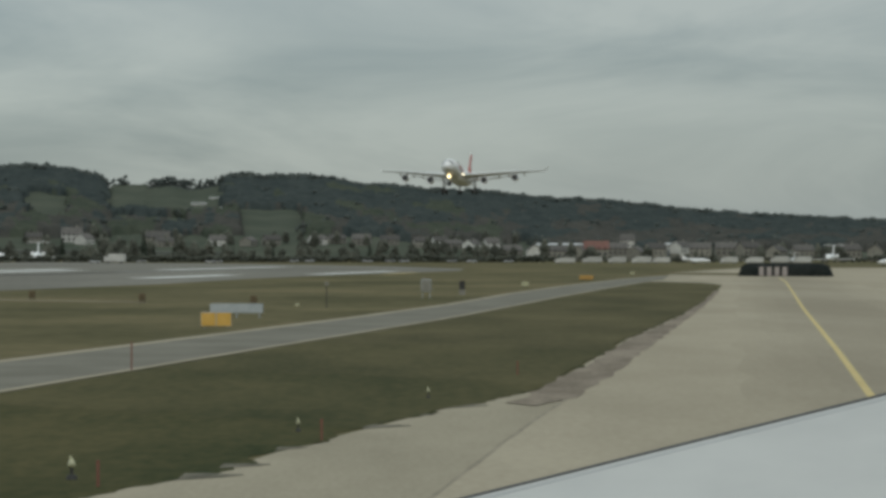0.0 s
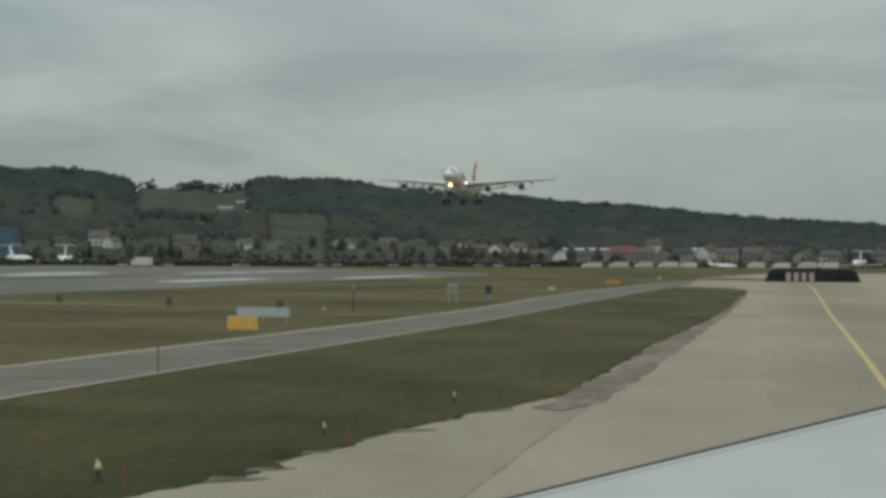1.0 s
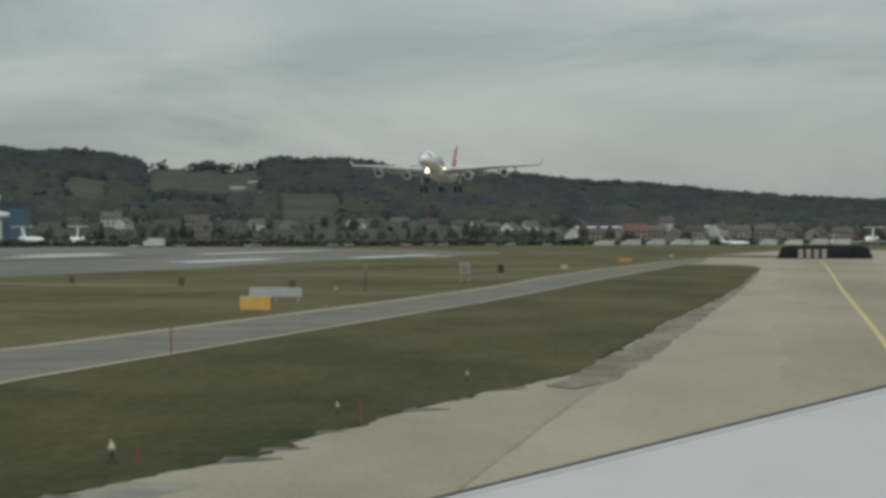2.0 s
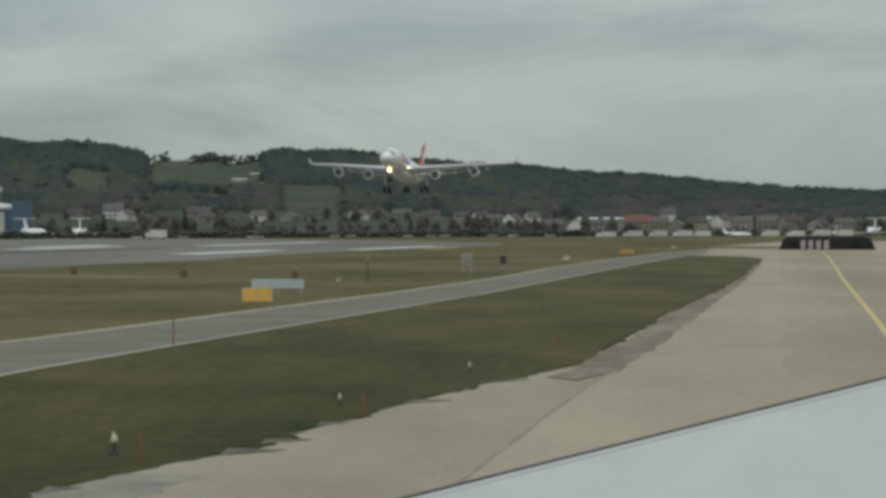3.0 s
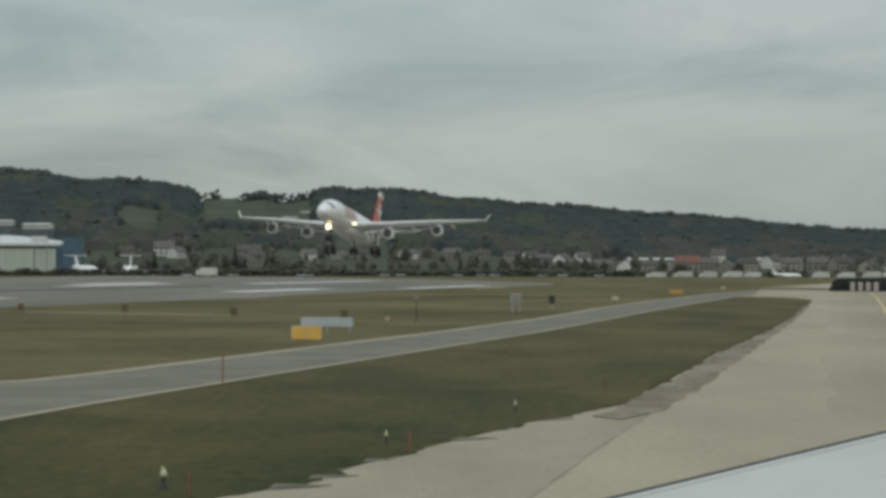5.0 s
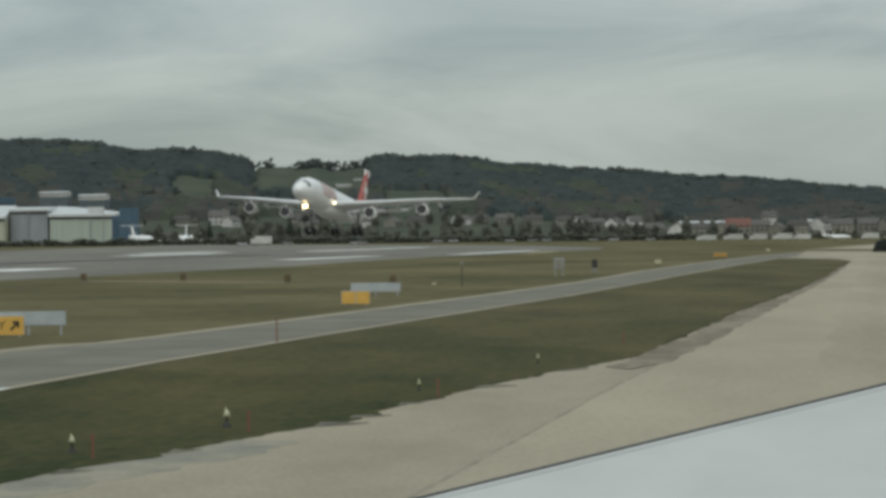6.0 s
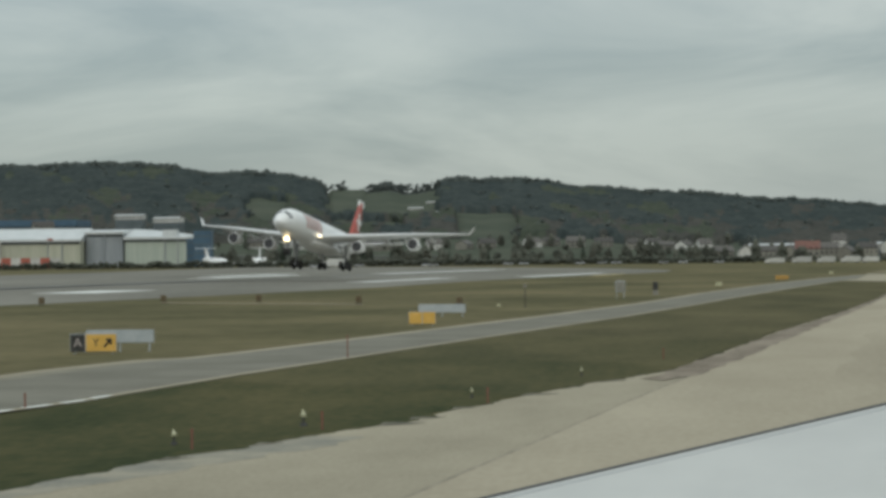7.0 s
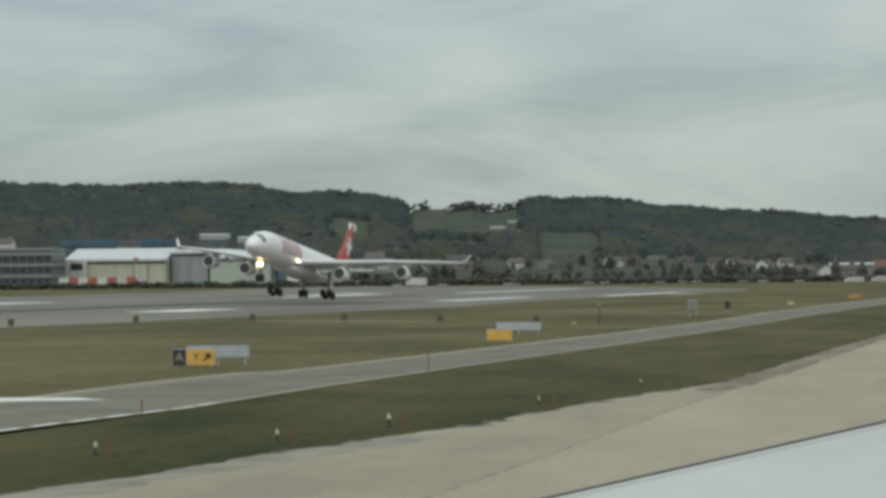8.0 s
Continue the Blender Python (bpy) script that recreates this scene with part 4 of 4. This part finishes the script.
mk = make_box_marker(RUST, 0.62, 0.95, pose(-42, 283, 0), "brown weathered marker box on short legs")
for x, y in ((-53.5, 287), (-29, 267), (-17.3, 253), (-66, 280), (-76, 262)):
    copy_thing(mk, pose(x, y, 0))
surface("cable_cover", along((-54, 289), (-29, 269), 0.5), 0.10, SHOULDER, "low pale concrete cable cover in the grass", "cable cover", 0.2)
make_box_marker(ORANGE, 2.3, 0.95, pose(24.0, 464, 0, 0, 0, 8), "long orange marker board in the grass")
pale = make_box_marker(LAMP_HEAD, 0.9, 0.85, pose(11.2, 377, 0), "pale weathered marker box in the grass")
for x, y, k in ((39, 570, 0.9), (-13.0, 247, 0.4)):
    copy_thing(pale, pose(x, y, 0)).scale = (k, k, k)
t = thing("sensor_pole", "slim grey pole with pale sensor head", "pole", pose(-10.3, 245, 0))
part("pole", add_tube(bmesh.new(), (0, 0, -0.1), (0, 0, 2.0), 0.05, 0.04), DARK, t)
part("head", box(-0.17, 0.17, -0.15, 0.15, 1.95, 2.3, 0.06), WALL_BEIGE, t)
t = thing("equipment_cabinet", "pale grey equipment cabinet on legs in the grass", "cabinet", pose(-1.8, 296, 0))
part("body", box(-0.55, 0.55, -0.3, 0.3, 0.7, 2.0, 0.06), SIGN_BACK, t)
part("door", box(-0.48, 0.48, -0.34, -0.28, 0.78, 1.92, 0.02), WALL_BEIGE, t)
for x in (-0.4, 0.4):
    part("leg", add_tube(bmesh.new(), (x, 0, -0.1), (x, 0, 0.75), 0.05), SIGN_BACK, t)
t = thing("signal_box", "dark signal box on a pale foot", "marker", pose(2.2, 318, 0))
part("body", box(-0.32, 0.32, -0.25, 0.25, 0.6, 1.6, 0.05), DARK, t)
part("foot", box(-0.35, 0.35, -0.3, 0.3, -0.05, 0.62, 0.05), WALL_BEIGE, t)


# ---- the landing airliner: nose towards +y, origin below the wing ----
airliner = thing("airliner", "white four-engined airliner with red tail, gear down, landing", "aircraft")
fus = part("fuselage", lathe([(32, 0.05, 0.05, 4.9), (31.6, 0.65, 0.6, 4.95), (30.7, 1.3, 1.25, 5.08), (29.3, 1.95, 1.9, 5.25), (27.3, 2.45, 2.42, 5.45), (24.8, 2.75, 2.74, 5.57), (22, 2.82, 2.82, 5.6), (5, 2.82, 2.82, 5.6), (-10, 2.82, 2.82, 5.6),
                              (-16, 2.55, 2.55, 5.85), (-22, 1.85, 1.85, 6.4), (-27, 1.1, 1.12, 6.95), (-31, 0.42, 0.45, 7.35), (-31.7, 0.12, 0.15, 7.4)], 36), WHITE_PAINT, airliner, smooth=True)
part("belly_fairing", lathe([(14, 0.3, 0.2, 3.4), (11, 2.4, 1.1, 3.4), (3, 3.0, 1.4, 3.3), (-6, 2.6, 1.2, 3.4), (-11, 0.3, 0.2, 3.6)], 24), WHITE_PAINT, airliner, smooth=True)
for s in (-1, 1):
    for i in range(3):
        a0 = radians(90 - s * (6 + 23 * i))
        bm = bmesh.new()
        quad = []
        for y, zc, r in ((28.9, 5.29, 2.08), (29.9, 5.18, 1.70)):
            for k in (0, 1):
                a = a0 - s * radians(20) * k
                quad.append(bm.verts.new(((r + 0.05) * math.cos(a), y, zc + (r + 0.03) * math.sin(a))))
        bm.faces.new((quad[0], quad[1], quad[3], quad[2]))
        bmesh.ops.solidify(bm, geom=bm.faces[:], thickness=0.05)
        part("cockpit_window", bm, COCKPIT, fus)
    # large red lettering, unreadable at this distance, as bars on the forward fuselage
    for i in range(5):
        y1 = 21.5 - 2.4 * i
        bm = bmesh.new()
        col = []
        for k in range(9):
            a = radians(-12 + 62 * k / 8)
            col.append([bm.verts.new((s * 2.845 * math.cos(a), y, 5.6 + 2.845 * math.sin(a))) for y in (y1, y1 - 1.4)])
        for a, b in zip(col, col[1:]):
            bm.faces.new((a[0], a[1], b[1], b[0]))
        bmesh.ops.solidify(bm, geom=bm.faces[:], thickness=0.02)
        part("lettering_bar", bm, PALE_RED, fus, "pale red lettering bar")


def wing_mesh(sections, s):
    """Sections: x, leading y, trailing y, z, thickness."""
    bm = bmesh.new()
    rings = []
    prof = [(0.0, 0.0), (0.04, 0.38), (0.15, 0.72), (0.38, 0.9), (0.7, 0.5), (1.0, 0.03), (0.7, -0.2), (0.38, -0.5), (0.15, -0.5), (0.04, -0.32)]
    for x, le, te, z, th in sections:
        rings.append([bm.verts.new((s * x, le + (te - le) * c, z + th * k * 0.7)) for c, k in prof])
    for a, b in zip(rings, rings[1:]):
        for i in range(len(prof)):
            bm.faces.new((a[i], a[(i + 1) % len(prof)], b[(i + 1) % len(prof)], b[i]))
    bm.faces.new(rings[0])
    bm.faces.new(rings[-1][::-1])
    bmesh.ops.recalc_face_normals(bm, faces=bm.faces)
    return bm


for s in (-1, 1):
    w = part("wing", wing_mesh([(0.5, 14.5, -0.8, 4.0, 1.7), (2.8, 12.6, -1.2, 4.3, 1.6), (9.5, 6.6, -3.0, 5.4, 1.05), (19.4, -0.6, -6.4, 6.9, 0.7), (27.5, -6.6, -9.5, 7.9, 0.4), (29.2, -8.0, -10.3, 8.15, 0.25)], s), GREY_PAINT, airliner, "pale grey swept wing", True)
    bm = wing_mesh([(0, 0, -2.2, 0, 0.22), (2.0, -1.6, -2.7, 0, 0.12)], 1)
    bm.transform(Matrix.Translation((s * 29.15, -8.1, 8.15)) @ Matrix.Rotation(radians(-90 + s * 30), 4, "Y"))
    part("winglet", bm, WHITE_PAINT, w)
    bm = wing_mesh([(3.0, -0.9, -3.2, 3.6, 0.3), (9.5, -2.8, -4.8, 4.6, 0.25), (18.5, -6.0, -7.6, 6.1, 0.18)], s)
    part("flap", bm, GREY_PAINT, w)
    for x in (6.0, 13.5, 17.0, 22.0):
        y = np.interp(x, [2.8, 9.5, 19.4, 27.5], [-1.2, -3.0, -6.4, -9.5])
        z = np.interp(x, [2.8, 9.5, 19.4, 27.5], [4.1, 5.1, 6.6, 7.7])
        part("flap_fairing", lathe([(y + 3.2, 0.05, 0.05, z - 0.1), (y + 1.5, 0.28, 0.4, z - 0.35), (y - 1.0, 0.22, 0.3, z - 0.55), (y - 2.4, 0.04, 0.04, z - 0.7)], 10), GREY_PAINT, w, smooth=True).location.x = s * x
    for x, y, z in ((9.4, 7.2, 3.1), (19.4, 0.2, 4.75)):
        e = part("engine", lathe([(y - 4.9, 0.72, 0.72, z), (y - 3.2, 1.05, 1.05, z), (y - 1.2, 1.24, 1.24, z), (y - 0.3, 1.22, 1.22, z), (y, 1.14, 1.14, z), (y - 0.12, 1.05, 1.05, z), (y - 0.8, 1.02, 1.02, z)], 24, caps=False), WHITE_PAINT, airliner, smooth=True)
        e.location.x = s * x
        part("intake", lathe([(y - 0.16, 1.03, 1.03, z), (y - 0.5, 1.0, 1.0, z), (y - 0.55, 0.3, 0.3, z), (y - 0.2, 0.05, 0.05, z)], 20), INTAKE, e, "dark fan intake")
        part("exhaust", lathe([(y - 6.0, 0.15, 0.15, z), (y - 4.8, 0.5, 0.5, z), (y - 4.3, 0.7, 0.7, z)], 16), DARK, e)
        bm = bmesh.new()
        v = [bm.verts.new((k, yy, zz)) for k in (-0.16, 0.16) for yy, zz in ((y - 0.6, z + 1.15), (y - 3.6, z + 2.2), (y - 6.5, z + 2.0), (y - 4.6, z + 0.5))]
        for i in range(4):
            bm.faces.new((v[i], v[(i + 1) % 4], v[4 + (i + 1) % 4], v[4 + i]))
        bm.faces.new(v[:4])
        bm.faces.new(v[:3:-1])
        bmesh.ops.recalc_face_normals(bm, faces=bm.faces)
        part("pylon", bm, WHITE_PAINT, e)
    part("tailplane", wing_mesh([(0.5, -23.0, -29.0, 6.9, 0.6), (9.6, -29.2, -31.6, 8.0, 0.25)], s), WHITE_PAINT, airliner, smooth=True)
    part("landing_lamp", lathe([(13.1, 0.20, 0.20, 4.4), (12.8, 0.23, 0.23, 4.4), (12.3, 0.2, 0.2, 4.4)], 14), LAMP_WHITE if s < 0 else STEEL, airliner, "wing root landing lamp").location.x = s * 3.1
bm = wing_mesh([(0.0, -19.5, -28.5, 0, 0.75), (2.0, -21.6, -28.9, 0, 0.7), (8.6, -27.4, -31.0, 0, 0.4), (9.1, -28.2, -31.1, 0, 0.2)], 1)
bm.transform(Matrix.Translation((0, 0, 7.7)) @ Matrix.Rotation(radians(-90), 4, "Y"))
fin = part("fin", bm, RED, airliner, "red tail fin", True)
for s in (-1, 1):
    part("cross_bar", box(min(s * 0.22, s * 0.36), max(s * 0.22, s * 0.36), -28.6, -25.0, 11.5, 12.6), WHITE_PAINT, fin, "white cross bar")
    part("cross_bar", box(min(s * 0.21, s * 0.365), max(s * 0.21, s * 0.365), -27.4, -26.3, 10.2, 13.9), WHITE_PAINT, fin, "white cross bar")
part("fin_cap", box(-0.17, 0.17, -31.2, -27.0, 15.5, 17.0, 0.1), WHITE_PAINT, fin, "white fin tip")


def make_gear(x, y, top, wheels, name):
    g = part(name, add_tube(bmesh.new(), (x, y, -0.1), (x, y + 0.25, top), 0.2, 0.26, 12), STEEL, airliner, smooth=True)
    part("brace", add_tube(bmesh.new(), (x, y, 0.9), (x * 0.75, y + 1.8, top), 0.1), STEEL, g)
    part("gear_door", box(x + (0.5 if x >= 0 else -0.58), x + (0.58 if x >= 0 else -0.5), y - 0.8, y + 1.1, 1.2, top + 0.2, 0.02), WHITE_PAINT, g)
    for dx, dy in wheels:
        z = -0.35 + 0.12 * (dy > 0) - 0.12 * (dy < 0)
        part("tyre", add_tube(bmesh.new(), (x + dx - 0.28, y + dy, z), (x + dx + 0.28, y + dy, z), 0.76, None, 20), TYRE, g)
    if len(wheels) > 2:
        part("bogie", box(x - 0.15, x + 0.15, y - 1.0, y + 1.0, -0.5, -0.1, 0.05), STEEL, g)


for x in (-5.3, 5.3):
    make_gear(x, 0, 4.0, [(a, b) for a in (-0.7, 0.7) for b in (-1.0, 1.0)], "main_gear")
make_gear(0, -1.2, 3.0, [(-0.5, 0), (0.5, 0)], "centre_gear")
make_gear(0, 25, 3.0, [(-0.35, 0), (0.35, 0)], "nose_gear")
part("landing_lamp", lathe([(25.75, 0.40, 0.40, 2.15), (25.5, 0.43, 0.43, 2.15), (25.2, 0.25, 0.25, 2.15)], 18), LAMP_WARM, airliner, "bright warm landing lamp on the nose gear")

# ---- wing of the aircraft from which the view is taken ----
own = thing("aircraft_wing", "pale blue-grey wing surface with a dark seal along its edge", "wing")
A, B = Vector((0.126 - 1.264, 11.401 - 12.001, 4.000 - 4.22)), Vector((2.016 - 1.264, 12.601 - 12.001, 4.357 - 4.22))
d = (B - A).normalized()
side = Vector((0.62, -0.75, -0.16)).normalized()
A, B = A - d * 4.0, B + d * 6.0


def strip(a0, a1, lift, thick):
    bm = bmesh.new()
    rows = []
    for k in range(9):
        s_ = a0 + (a1 - a0) * k / 8
        rise_ = Vector((0, 0, lift + 0.05 * math.sin(min(1.0, s_ / 2.0) * 1.5)))
        rows.append([bm.verts.new(p + side * s_ + rise_ * (1 if s_ > 0 else 0.3)) for p in (A, B)])
    low_ = [[bm.verts.new(v.co + Vector((0, 0, -thick))) for v in r] for r in rows]
    for i in range(8):
        bm.faces.new((rows[i][0], rows[i][1], rows[i + 1][1], rows[i + 1][0]))
        bm.faces.new((low_[i][0], low_[i + 1][0], low_[i + 1][1], low_[i][1]))
        for j in (0, 1):
            bm.faces.new((rows[i][j], rows[i + 1][j], low_[i + 1][j], low_[i][j]))
    bm.faces.new((rows[0][0], low_[0][0], low_[0][1], rows[0][1]))
    bm.faces.new((rows[8][0], rows[8][1], low_[8][1], low_[8][0]))
    bmesh.ops.recalc_face_normals(bm, faces=bm.faces)
    return bm


part("edge_seal", strip(0.0, 0.017, 0.0, 0.02), SEAM, own, "dark rubber seal")
part("skin", strip(0.017, 2.6, -0.006, 0.12), OWN_WING, own, smooth=False)
part("skin_seam", strip(0.055, 0.075, -0.004, 0.004), SEAM_PALE, own, "faint lap joint of the wing skin")


def motions():
    # the airliner comes down to the runway: t, x, y, z, heading, nose up, lean
    path = [(0.0, 5.8, 969.3, 26.1, 171.6, 5.2, 0.0), (1.5, -7.2, 876.0, 21.2, 171.6, 5.5, 0.0), (3.0, -21.9, 778.2, 15.6, 171.6, 5.8, -0.2), (3.5, -25.7, 742.5, 14.3, 171.5, 5.7, -0.2),
            (4.0, -31.2, 706.0, 12.6, 171.4, 5.7, -0.4), (4.5, -35.9, 665.5, 10.6, 171.4, 5.9, -0.6), (6.0, -54.05, 591.4, 5.72, 171.3, 6.5, -1.2), (6.5, -59.98, 568.5, 4.77, 171.0, 6.5, -1.6),
            (7.0, -67.8, 548.9, 3.59, 171.1, 6.7, -2.6), (7.5, -74.4, 525.6, 3.2, 171.1, 7.0, -3.2), (8.0, -79.9, 487.7, 2.42, 171.0, 6.9, -3.8)]
    walk(airliner, [(t, pose(x, y, z, 0, 0, h) @ pose(0, 0, 0, up, lean, 0)) for t, x, y, z, h, up, lean in path])
    # the own wing rides along with the taxiing aircraft
    ride = [(0.0, 1.264, 12.001, 4.220, 0, 0), (3.5, 1.264, 12.001, 4.220, 0, 0), (4.7, 1.264, 12.001, 4.220, 0, 0), (5.8, 1.931, 2.239, 4.275, 0.16, -0.18), (6.0, 2.107, -0.208, 4.298, 0.16, -0.18),
            (6.5, 2.350, -3.913, 4.332, 0.14, -0.16), (7.0, 3.254, -12.279, 4.459, 0.18, -0.36), (7.5, 3.683, -17.374, 4.516, 0.08, -0.46), (8.0, 4.331, -24.146, 4.604, -0.08, -0.39)]
    walk(own, [(t, pose(x, y, z, 0, -lean, turn)) for t, x, y, z, turn, lean in ride])


motions()
